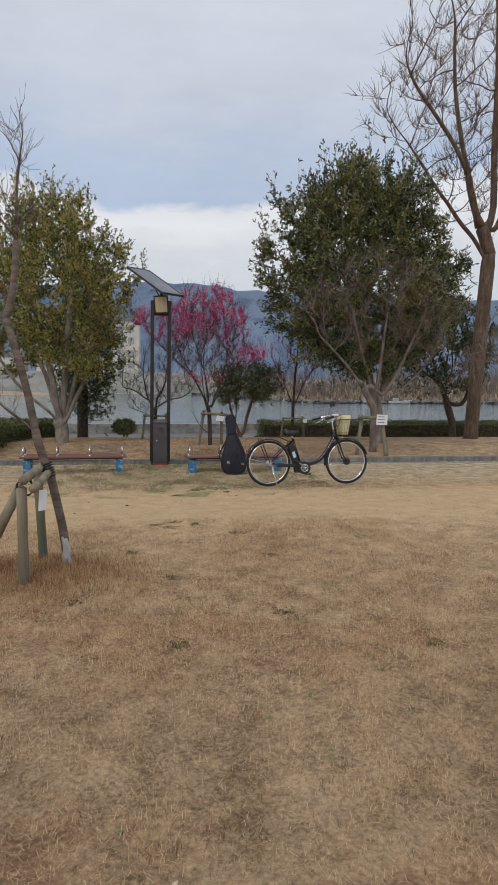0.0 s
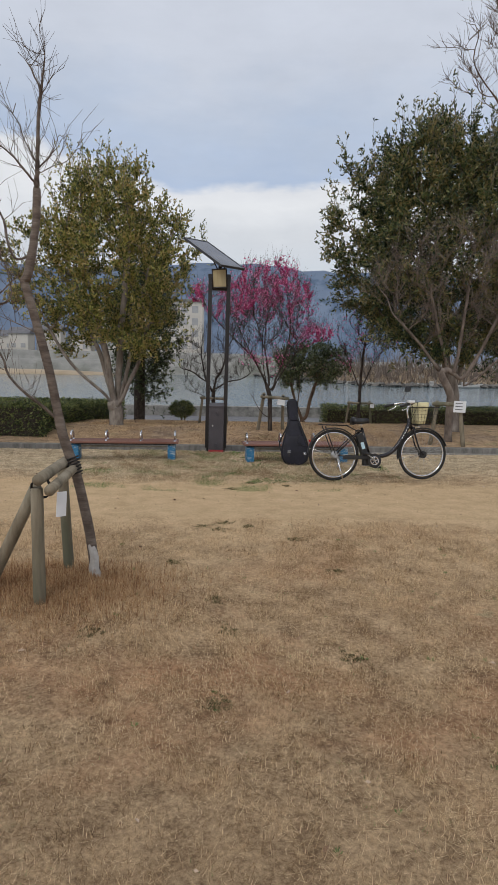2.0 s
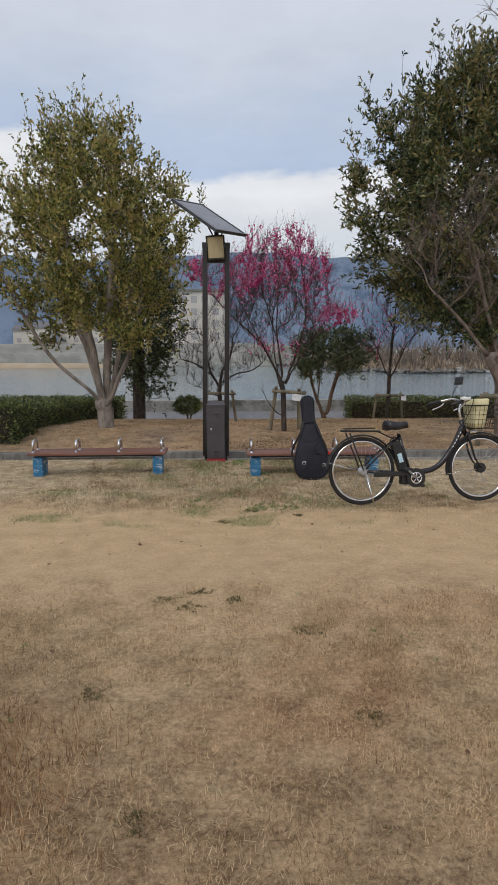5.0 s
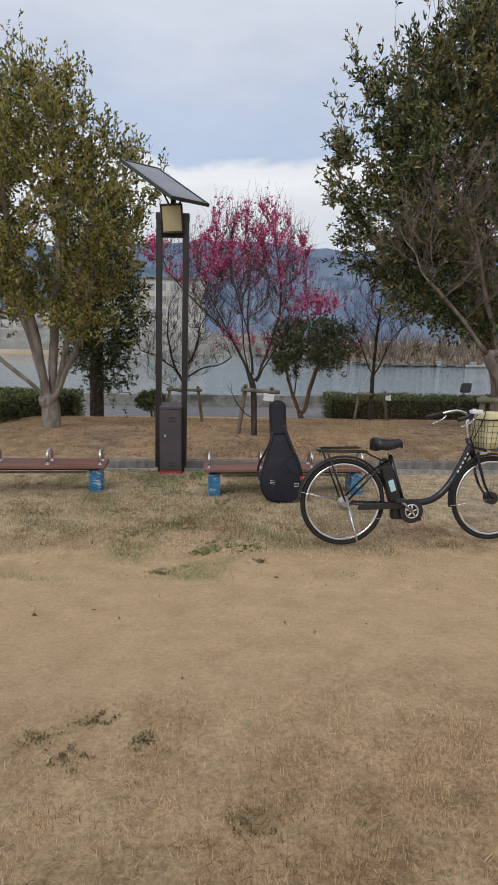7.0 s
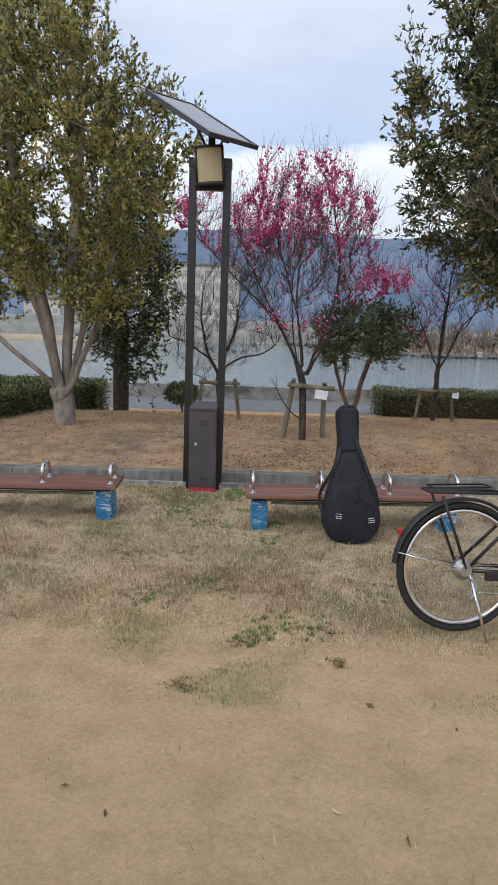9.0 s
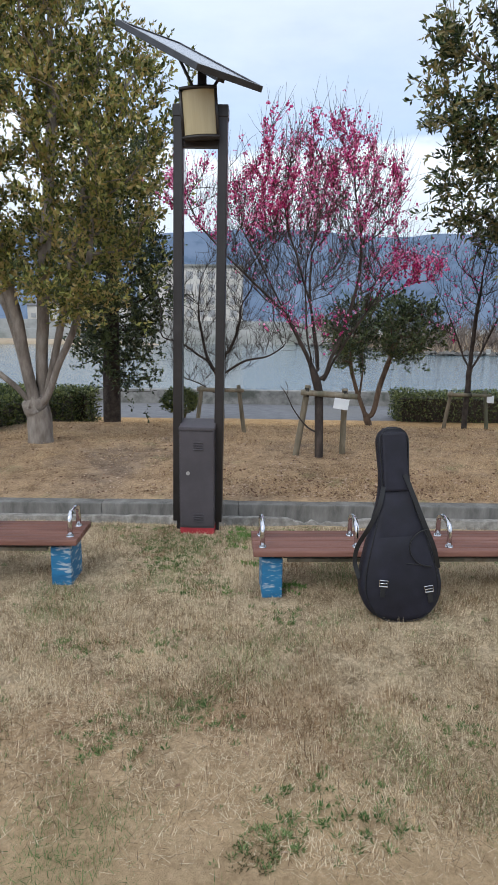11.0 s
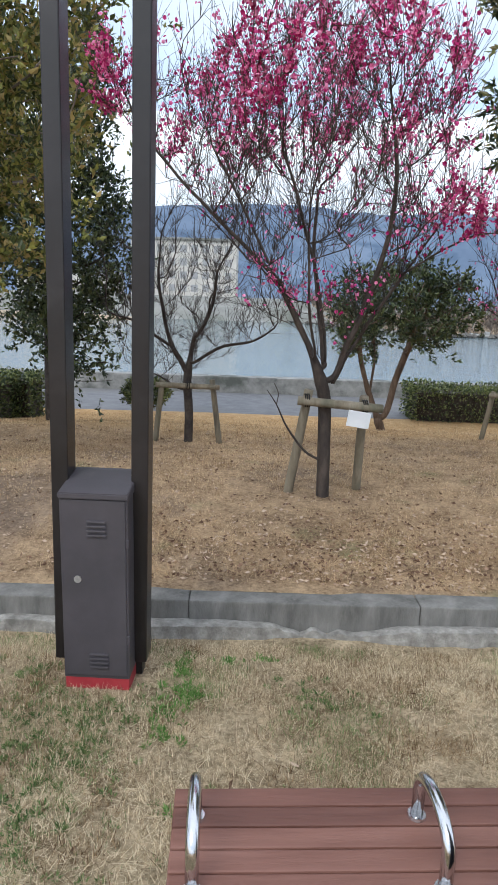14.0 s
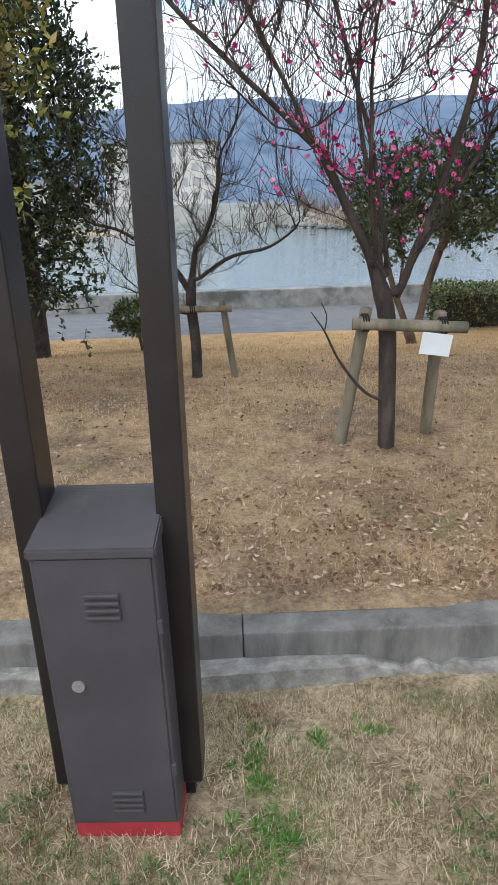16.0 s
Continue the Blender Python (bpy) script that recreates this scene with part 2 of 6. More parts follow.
BARK_SAP = material("sapling_bark", [(0.055, 0.04, 0.032), (0.13, 0.10, 0.08), (0.23, 0.19, 0.16)], scale=14, rough=0.88, bump=0.6, bump_scale=60, stretch=(0.4, 0.4, 1.6))
BARK_PLUM = material("plum_bark", [(0.024, 0.018, 0.016), (0.058, 0.044, 0.036), (0.105, 0.08, 0.065)], scale=12, rough=0.9, bump=0.8, bump_scale=50, stretch=(1, 1, 0.4))
DEAD_GRASS = material("dead_brown_grass", [(0.13, 0.08, 0.042), (0.27, 0.175, 0.095), (0.42, 0.29, 0.165)], scale=2, rough=0.9, island=0.7, spec=0.15, through_light=0.2)
RUSSET = material("russet_grass", [(0.20, 0.10, 0.05), (0.40, 0.235, 0.12), (0.58, 0.40, 0.23)], scale=2, rough=0.9, island=0.7, spec=0.15, through_light=0.25)
LEAF_OLIVE = material("olive_leaf", [(0.06, 0.08, 0.022), (0.19, 0.215, 0.055), (0.38, 0.375, 0.095), (0.42, 0.32, 0.12)], scale=1.3, rough=0.42, island=0.6, through_light=0.28)
LEAF_GREEN = material("laurel_leaf", [(0.014, 0.030, 0.011), (0.06, 0.092, 0.03), (0.15, 0.18, 0.06), (0.26, 0.215, 0.085)], scale=0.8, rough=0.38, island=0.6, through_light=0.18)
LEAF_DARK = material("dark_leaf", [(0.018, 0.032, 0.014), (0.05, 0.075, 0.027), (0.115, 0.14, 0.052)], scale=1.5, rough=0.4, island=0.7, through_light=0.12)
HEDGE = material("hedge_leaf", [(0.03, 0.05, 0.015), (0.085, 0.115, 0.032), (0.20, 0.225, 0.07)], scale=1.5, rough=0.5, island=0.8, through_light=0.10)
BLOSSOM = material("plum_blossom", [(0.45, 0.025, 0.15), (0.78, 0.10, 0.34), (0.92, 0.34, 0.56)], scale=3, rough=0.7, island=0.8, spec=0.2, through_light=0.3)
WOOD_POST = material("weathered_stake", [(0.10, 0.085, 0.06), (0.22, 0.185, 0.13), (0.32, 0.28, 0.21)], scale=10, rough=0.88, bump=0.6, bump_scale=60, stretch=(1, 1, 0.15), second=(0.12, 0.12, 0.08), second_scale=3)
PLANK = material("red_brown_plank", [(0.13, 0.055, 0.04), (0.19, 0.085, 0.062), (0.25, 0.12, 0.09)], scale=10, rough=0.55, bump=0.25, bump_scale=90, stretch=(0.12, 1, 1), obj=0.25)
PAINT_BLUE = material("chipped_blue_paint", [(0.012, 0.11, 0.24), (0.02, 0.16, 0.32), (0.035, 0.20, 0.37)], scale=8, rough=0.6, bump=0.35, bump_scale=60, stretch=(0.6, 0.6, 2.4), second=(0.42, 0.48, 0.52), second_scale=17, second_range=(0.52, 0.60))
BLACK_STEEL = material("black_steel", [(0.012, 0.011, 0.011), (0.02, 0.018, 0.018)], scale=6, rough=0.5, bump=0.05)
BROWN_STEEL = material("dark_brown_steel", [(0.010, 0.008, 0.008), (0.017, 0.014, 0.014), (0.026, 0.022, 0.023)], scale=3, rough=0.34, bump=0.08, bump_scale=200, second=(0.035, 0.03, 0.03), second_scale=5, second_range=(0.6, 0.8))
GREY_STEEL = material("dark_grey_painted_steel", [(0.05, 0.045, 0.050), (0.066, 0.058, 0.065), (0.084, 0.074, 0.082)], scale=3, rough=0.5, bump=0.08, bump_scale=150, second=(0.095, 0.088, 0.09), second_scale=4, second_range=(0.6, 0.8))
CHROME = material("stainless_steel", [(0.62, 0.62, 0.63), (0.74, 0.74, 0.75)], scale=8, rough=0.18, metal=1.0)
LOCK = material("bright_nickel", [(0.42, 0.42, 0.42), (0.58, 0.57, 0.56)], scale=90, rough=0.4, metal=0.7)
STEEL_DULL = material("dull_steel", [(0.32, 0.32, 0.33), (0.5, 0.5, 0.5)], scale=20, rough=0.35, metal=0.9)
RED_PAINT = material("red_paint", [(0.30, 0.02, 0.03), (0.42, 0.04, 0.05)], scale=12, rough=0.65, bump=0.2, second=(0.16, 0.05, 0.04), second_scale=7, second_range=(0.58, 0.7))
DIFFUSER = material("ribbed_beige_diffuser", [(0.36, 0.30, 0.17), (0.44, 0.37, 0.22)], scale=30, rough=0.35, stretch=(1, 1, 0.05))
PANEL = material("solar_glass", [(0.035, 0.045, 0.07), (0.05, 0.06, 0.09)], scale=3, rough=0.12, second=(0.09, 0.10, 0.12), second_scale=2)
ALU = material("dark_anodised_frame", [(0.03, 0.03, 0.033), (0.055, 0.055, 0.06)], scale=8, rough=0.4, metal=0.3)
NYLON = material("black_nylon", [(0.005, 0.005, 0.009), (0.009, 0.009, 0.017), (0.017, 0.017, 0.031)], scale=7, rough=0.6, bump=0.25, bump_scale=300, spec=0.4)
PIPING = material("black_piping", [(0.006, 0.006, 0.007), (0.012, 0.012, 0.013)], scale=20, rough=0.5)
RUBBER = material("tyre_rubber", [(0.010, 0.010, 0.010), (0.022, 0.021, 0.02)], scale=20, rough=0.8, bump=0.3, bump_scale=150)
FRAME_BLACK = material("gloss_black_frame", [(0.010, 0.009, 0.012), (0.016, 0.014, 0.018)], scale=5, rough=0.22)
PLASTIC = material("black_plastic", [(0.012, 0.012, 0.012), (0.02, 0.02, 0.02)], scale=12, rough=0.5)
SADDLE = material("black_saddle_vinyl", [(0.010, 0.010, 0.012), (0.018, 0.018, 0.02)], scale=15, rough=0.38, bump=0.1)
YELLOW = material("cream_yellow_fabric", [(0.58, 0.53, 0.30), (0.74, 0.69, 0.44)], scale=6, rough=0.85, bump=0.3, bump_scale=60)
WHITE = material("white_card", [(0.66, 0.68, 0.70), (0.8, 0.81, 0.82)], scale=5, rough=0.6)
INK = material("printed_ink", [(0.10, 0.10, 0.11), (0.16, 0.16, 0.17)], scale=40, rough=0.7)
BLUE_LABEL = material("pale_blue_label", [(0.35, 0.55, 0.66), (0.55, 0.7, 0.78)], scale=60, rough=0.4)
RED_LENS = material("red_reflector", [(0.4, 0.01, 0.01), (0.55, 0.02, 0.02)], scale=30, rough=0.2)
ROPE = material("black_cord", [(0.012, 0.011, 0.010), (0.03, 0.028, 0.025)], scale=60, rough=0.9, bump=0.5, bump_scale=200)
WHITEWASH = material("flaking_whitewash", [(0.35, 0.33, 0.30), (0.55, 0.53, 0.5)], scale=25, rough=0.95, bump=0.8, bump_scale=60)


# ---- mesh helpers ----
def thing(name, at=(0, 0, 0), label="", category="", group="", kind="", rz=0.0):
    ob = new(name)
    ob.empty_display_size = 0.1
    ob.matrix_world = pose(*at, 0, 0, rz)
    return tagged(ob, label, category, group, kind)


def mesh_of(bm, mat, smooth=False, name="mesh"):
    me = bpy.data.meshes.new(name)
    bm.to_mesh(me)
    bm.free()
    me.materials.append(mat)
    if smooth:
        me.polygons.foreach_set("use_smooth", [True] * len(me.polygons))
    return me


def part(name, bm, mat, parent, label="", smooth=False, at=None):
    ob = new(name, bm if isinstance(bm, bpy.types.Mesh) else mesh_of(bm, mat, smooth, name))
    ob.parent = parent
    if at is not None:
        ob.matrix_local = at if isinstance(at, Matrix) else Matrix.Translation(at)
    return tagged(ob, label)


def single(name, bm, mat, at=(0, 0, 0), label="", category="", group="", kind="", smooth=False, m=None):
    ob = new(name, bm if isinstance(bm, bpy.types.Mesh) else mesh_of(bm, mat, smooth, name))
    ob.matrix_world = m if m is not None else pose(*at)
    return tagged(ob, label, category, group, kind)


def raw(name, verts, faces, mat, smooth=False):
    me = bpy.data.meshes.new(name)
    me.from_pydata(verts, [], faces)
    me.materials.append(mat)
    if smooth:
        me.polygons.foreach_set("use_smooth", [True] * len(me.polygons))
    return me


def box(bm, lo, hi, bevel=0.0, m=None):
    """A box between two corners, its edges rounded."""
    c = [(a + b) / 2 for a, b in zip(lo, hi)]
    s = [abs(b - a) for a, b in zip(lo, hi)]
    got = bmesh.ops.create_cube(bm, size=1.0, matrix=Matrix.Translation(c) @ Matrix.Diagonal((*s, 1)))
    vs = got["verts"]
    if bevel:
        es = list({e for v in vs for e in v.link_edges})
        r = bmesh.ops.bevel(bm, geom=es, offset=bevel, segments=2, affect="EDGES", profile=0.6)
        vs = list({v for f in r["faces"] for v in f.verts} | {v for v in vs if v.is_valid})
    if m is not None:
        bmesh.ops.transform(bm, matrix=m, verts=[v for v in vs if v.is_valid])
    return bm


def tube_data(pts, radii, sides=8, cap=True):
    """Vertices and faces of a tube along points."""
    P = [Vector(p) for p in pts]
    n = len(P)
    if not hasattr(radii, "__len__"):
        radii = [radii] * n
    verts, faces = [], []
    up = None
    for i, p in enumerate(P):
        d = (P[min(i + 1, n - 1)] - P[max(i - 1, 0)])
        d = d.normalized() if d.length > 1e-9 else Vector((0, 0, 1))
        if up is None:
            up = d.orthogonal().normalized()
        up = (up - d * up.dot(d))
        up = up.normalized() if up.length > 1e-6 else d.orthogonal().normalized()
        side = d.cross(up)
        for k in range(sides):
            a = 2 * math.pi * k / sides
            verts.append(p + (up * math.cos(a) + side * math.sin(a)) * radii[i])
    for i in range(n - 1):
        for k in range(sides):
            a, b = i * sides + k, i * sides + (k + 1) % sides
            faces.append((a, b, b + sides, a + sides))
    if cap:
        faces.append(tuple(range(sides - 1, -1, -1)))
        faces.append(tuple(range((n - 1) * sides, n * sides)))
    return verts, faces


def tube(pts, radii, mat, sides=8, name="tube", smooth=True, closed=False):
    if closed:
        pts = list(pts) + [pts[0], pts[1]]
    v, f = tube_data(pts, radii, sides, not closed)
    return raw(name, v, f, mat, smooth)


def arc(centre, radius, a0, a1, n, axes=("x", "z")):
    pts = []
    for i in range(n + 1):
        a = radians(a0 + (a1 - a0) * i / n)
        p = list(centre)
        p["xyz".index(axes[0])] += radius * math.cos(a)
        p["xyz".index(axes[1])] += radius * math.sin(a)
        pts.append(tuple(p))
    return pts


def curve_pts(ctrl, n=8):
    """A smooth line through control points."""
    P = [Vector(c) for c in ctrl]
    res = []
    for i in range(len(P) - 1):
        p0, p1, p2, p3 = P[max(i - 1, 0)], P[i], P[i + 1], P[min(i + 2, len(P) - 1)]
        for k in range(n):
            t = k / n
            res.append(0.5 * ((2 * p1) + (p2 - p0) * t + (2 * p0 - 5 * p1 + 4 * p2 - p3) * t * t + (3 * p1 - p0 - 3 * p2 + p3) * t ** 3))
    res.append(P[-1])
    return res


# ---- the lie of the land ----
def smooth01(a, b, v):
    t = min(max((v - a) / (b - a), 0.0), 1.0)
    return t * t * (3 - 2 * t)


def lawn_z(x, y):
    z = 0.09 - 0.09 * smooth01(7.0, 11.3, y) - 0.03 * smooth01(11.2, 12.6, y) - 0.145 * smooth01(12.55, 13.12, y)
    z += 0.09 * math.exp(-((x + 0.65) / 0.85) ** 2 - ((y - 5.45) / 0.6) ** 2)
    return z + 0.018 * noise.noise((x * 0.5, y * 0.5, 0.3)) + 0.008 * noise.noise((x * 1.9, y * 1.9, 4.0))


def kerb_y(x):
    return 13.22 + 0.02 * min(max(x, -9.0), 10.2)


def bed_z(x, y):
    z = -0.02 + 0.13 * smooth01(13.3, 14.6, y) - 0.07 * smooth01(15.2, 16.8, y) - 0.47 * smooth01(16.8, 20.9, y)
    return z + 0.015 * noise.noise((x * 0.6, y * 0.6, 7.0))


def sheet(name, xs, ys, zf, mat):
    verts = [(x, y, zf(x, y)) for y in ys for x in xs]
    w = len(xs)
    faces = [(j * w + i, j * w + i + 1, (j + 1) * w + i + 1, (j + 1) * w + i) for j in range(len(ys) - 1) for i in range(w - 1)]
    return raw(name, verts, faces, mat, True)


def steps(*spans):
    """Numbers along spans (from, to, step)."""
    r = []
    for a, b, s in spans:
        n = max(1, round((b - a) / s))
        r += [a + (b - a) * i / n for i in range(n)]
    return r + [spans[-1][1]]


WIDE = steps((-400, -40, 60), (-40, -10, 3), (-10, 14, 0.2), (14, 40, 3), (40, 400, 60))
ground = single("ground", sheet("ground", WIDE, steps((-400, -30, 60), (-30, -3, 3), (-3, 13.0, 0.2), (13.0, 13.6, 0.1)), lawn_z, LAWN), None,
                label="dry winter lawn with a worn sandy footpath across it", category="lawn", kind="structure")
bed_mesh = sheet("planting_bed", WIDE, steps((13.34, 21.2, 0.2)), bed_z, BED)
for vtx in bed_mesh.vertices:
    vtx.co.y += (kerb_y(vtx.co.x) - 13.22) * max(0.0, 1 - (vtx.co.y - 13.34) / 4)
bed = single("planting_bed", bed_mesh, None,
             label="planting bed of dry grass and leaf litter behind the kerb", category="planting bed", kind="structure")
road = single("road", sheet("road", steps((-400, -30, 40), (-30, 30, 2), (30, 400, 40)), steps((21.15, 24.2, 0.5)), lambda x, y: -0.445 - 0.01 * (y - 21.15), ASPHALT), None,
              label="grey asphalt riverside lane behind the planting bed", category="road", kind="structure")

# the low river wall and the bank under it
bm = bmesh.new()
box(bm, (-400, 24.1, -6), (400, 24.42, -0.12), 0.02)
single("river_wall", bm, CONCRETE, label="low weathered concrete parapet along the river", category="wall", kind="structure")

# ---- kerb ----
KX = -9.0
kerb = thing("kerb", (0, 0, 0), "grey precast concrete kerb edging the planting bed", "kerb", kind="structure")
n_kerb = 16
for i in range(n_kerb):
    x0 = KX + 1.2 * i
    bm = bmesh.new()
    box(bm, (0.001, -0.075, -0.16), (1.199, 0.075, 0.085 + random.uniform(-0.002, 0.002)), 0.009)
    part("kerb_stone", bm, KERB, kerb, at=pose(x0, kerb_y(x0) + 0.08, -0.100, 0, random.uniform(-0.15, 0.15), math.degrees(math.atan(0.02))))
for a, b in ((-400, KX), (KX + 1.2 * n_kerb, 400)):
    bm = bmesh.new()
    box(bm, (a, kerb_y(a), -0.3), (b, kerb_y(a) + 0.15, -0.015), 0.01)
    part("kerb_run", bm, KERB, kerb)
bm = bmesh.new()
box(bm, (KX, -0.06, -0.2), (-KX, 0.06, -0.05))
part("joint_mortar", bm, KERB, kerb, at=pose(0, kerb_y(0) + 0.085, 0, 0, 0, math.degrees(math.atan(0.02))))

# the broken concrete footing in front of it
v, f = [], []
nx = 640
for i in range(nx + 1):
    x = -9 + 18 * i / nx
    hole = smooth01(0.95, 1.2, x) * (1 - smooth01(1.5, 1.75, x))
    reach = 0.092 + 0.03 * noise.noise((x * 1.3, 0, 0)) + 0.018 * noise.noise((x * 9, 1, 0)) - 0.02 * hole
    top = -0.108 + 0.008 * noise.noise((x * 6, 3, 0)) - hole * (0.045 + 0.03 * noise.noise((x * 14, 5, 0)))
    y = kerb_y(x) + 0.012
    for dy, z in ((0, top - 0.012), (-reach * 0.55, top + 0.008 * noise.noise((x * 20, 7, 0))), (-reach, top - 0.004 + 0.006 * noise.noise((x * 25, 2, 0))), (-reach - 0.012 - 0.010 * noise.noise((x * 16, 9, 0)), -0.25)):
        v.append((x, y + dy, z))
f = [(i * 4 + k, i * 4 + k + 1, i * 4 + 5 + k, i * 4 + 4 + k) for i in range(nx) for k in range(3)]
single("kerb_footing", raw("kerb_footing", v, f, BROKEN), None, label="broken pale concrete footing along the kerb", category="kerb footing", kind="structure")


# ---- trees ----
def colonise(base, lead, cloud, step, reach, kill, rounds, jitter=0.0, seed=0, limbs=(), lift=0.0, rise=0.05):
    """Grow a branching skeleton from a trunk line towards a cloud of points. Returns points and parents."""
    rng = np.random.default_rng(seed)
    P = [np.array(base, float)]
    par = [-1]
    for q in lead:
        a = P[-1]
        q = np.array(q, float)
        n = max(1, int(np.linalg.norm(q - a) / step))
        for k in range(1, n + 1):
            P.append(a + (q - a) * k / n)
            par.append(len(P) - 2)
    for line in limbs:
        first = np.array(line[0], float)
        at = min(range(len(P)), key=lambda k: np.linalg.norm(P[k] - first))
        for q in curve_pts([tuple(P[at])] + [tuple(p) for p in line], 4)[1:]:
            P.append(np.array(q) + rng.normal(size=3) * 0.10 * step)
            par.append(at)
            at = len(P) - 1
    A = np.array(cloud, float)
    alive = np.ones(len(A), bool)
    near_d = np.full(len(A), 1e9)
    near_i = np.zeros(len(A), int)
    for j, p in enumerate(P):
        d = np.linalg.norm(A - p, axis=1)
        m = d < near_d
        near_d[m], near_i[m] = d[m], j
    best, idle = near_d.copy(), np.zeros(len(A), int)
    for _ in range(rounds):
        use = alive & (near_d < reach)
        if not use.any():
            break
        pull = {}
        for a in np.nonzero(use)[0]:
            j = near_i[a]
            v = (A[a] - P[j]) / max(near_d[a], 1e-6)
            if v[2] < rise:
                continue
            pull.setdefault(j, np.zeros(3))
            pull[j] += v
        start = len(P)
        for j, v in pull.items():
            l = np.linalg.norm(v)
            if l < 1e-6:
                continue
            v = v / l + rng.normal(size=3) * jitter + np.array((0, 0, lift))
            q = P[j] + v / np.linalg.norm(v) * step
            P.append(q)
            par.append(j)
        for j in range(start, len(P)):
            d = np.linalg.norm(A - P[j], axis=1)
            m = d < near_d
            near_d[m], near_i[m] = d[m], j
        gain = near_d < best - 0.1 * step
        idle = np.where(gain, 0, idle + 1)
        best = np.minimum(best, near_d)
        alive &= (near_d > kill) & (idle < 5)
    return np.array(P), par


def skeleton_mesh(P, par, tip, base_r, power=1.85, min_sides=4, name="trunk", mat=None, flare=1.25):
    """A tapered limb mesh of a branching skeleton. Returns the mesh, and its thin ends as (point, direction, radius)."""
    n = len(P)
    kids = [[] for _ in range(n)]
    for i, p in enumerate(par):
        if p >= 0:
            kids[p].append(i)
    w = np.zeros(n)
    for i in range(n - 1, -1, -1):
        w[i] = tip ** power if not kids[i] else sum(w[k] for k in kids[i]) + (tip * 0.12) ** power
    r = w ** (1 / power)
    r = tip + (r - tip) * (base_r - tip) / max(r[0] - tip, 1e-6)
    verts, faces, ends = [], [], []
    starts = [(0, None)]
    while starts:
        i, p = starts.pop()
        line, rad = ([P[p]], [min(r[i] * 1.05, r[p]) if r[p] < 0.025 else min(r[i] * 1.55, r[p] * 0.97)]) if p is not None else ([], [])
        while True:
            line.append(P[i])
            rad.append(r[i])
            if not kids[i]:
                d = P[i] - P[par[i]]
                ends.append((P[i], d / max(np.linalg.norm(d), 1e-6), r[i]))
                break
            ks = sorted(kids[i], key=lambda k: -w[k])
            for k in ks[1:]:
                starts.append((k, i))
            i = ks[0]
        if len(line) < 2:
            continue
        if p is None:
            rad[0] *= flare
        sm = [line[0]] + [(line[k - 1] + 2 * line[k] + line[k + 1]) / 4 for k in range(1, len(line) - 1)] + [line[-1]]
        sides = 10 if rad[0] > 0.06 else (6 if rad[0] > 0.02 else min_sides)
        v, f = tube_data(sm, rad, sides, True)
        o = len(verts)
        verts += v
        faces += [tuple(a + o for a in q) for q in f]
    return raw(name, verts, faces, mat, True), ends, r


def blob_points(rng, n, centre, radii, inner=0.0, low=-1.0, rough=0.25, seed=0.0):
    """Points in an uneven ellipsoid."""
    got = []
    while len(got) < n:
        d = rng.normal(size=3)
        d /= np.linalg.norm(d)
        if d[2] < low:
            continue
        lim = 1 + rough * noise.noise((d[0] * 1.7 + seed, d[1] * 1.7, d[2] * 1.7)) * 2
        u = (inner ** 3 + (1 - inner ** 3) * rng.random()) ** (1 / 3) * lim
        got.append(np.array(centre) + d * np.array(radii) * u)
    return np.array(got)


class Foliage:
    """Many small leaves gathered in one mesh."""

    def __init__(self, seed):
        self.v, self.f, self.rng = [], [], np.random.default_rng(seed)

    def leaf(self, p, d, size, wide=0.42, fold=0.25):
        d = d / max(np.linalg.norm(d), 1e-6)
        r = self.rng.normal(size=3)
        s = np.cross(d, r)
        s /= max(np.linalg.norm(s), 1e-6)
        u = np.cross(s, d)
        o = len(self.v)
        mid = p + d * size * 0.45
        self.v += [tuple(p), tuple(mid + s * size * wide * 0.5 + u * size * fold * 0.3), tuple(p + d * size), tuple(mid - s * size * wide * 0.5 + u * size * fold * 0.3)]
        self.f += [(o, o + 1, o + 2), (o, o + 2, o + 3)]

    def sprig(self, p, d, length, n, size, spread=0.9, bend=0.3, wide=0.42):
        d = d / max(np.linalg.norm(d), 1e-6)
        q = np.array(p, float)
        for k in range(n):
            d = d + self.rng.normal(size=3) * bend / n ** 0.5
            d /= np.linalg.norm(d)
            q = q + d * length / n
            side = self.rng.normal(size=3)
            self.leaf(q, d * 0.6 + side * spread * 0.55 + np.array((0, 0, 0.25)), size * self.rng.uniform(0.6, 1.25), wide)

    def flower(self, p, size):
        """Five petals about a random axis."""
        ax = self.rng.normal(size=3)
        ax /= np.linalg.norm(ax)
        a = np.cross(ax, self.rng.normal(size=3))
        a /= max(np.linalg.norm(a), 1e-6)
        b = np.cross(ax, a)
        o = len(self.v)
        self.v.append(tuple(p))
        for k in range(5):
            t = 2 * math.pi * k / 5
            self.v.append(tuple(p + (a * math.cos(t) + b * math.sin(t)) * size * 0.5 + ax * size * 0.22))
        self.f += [(o, o + 1 + k, o + 1 + (k + 1) % 5) for k in range(5)]

    def mesh(self, name, mat):
        return raw(name, self.v, self.f, mat)


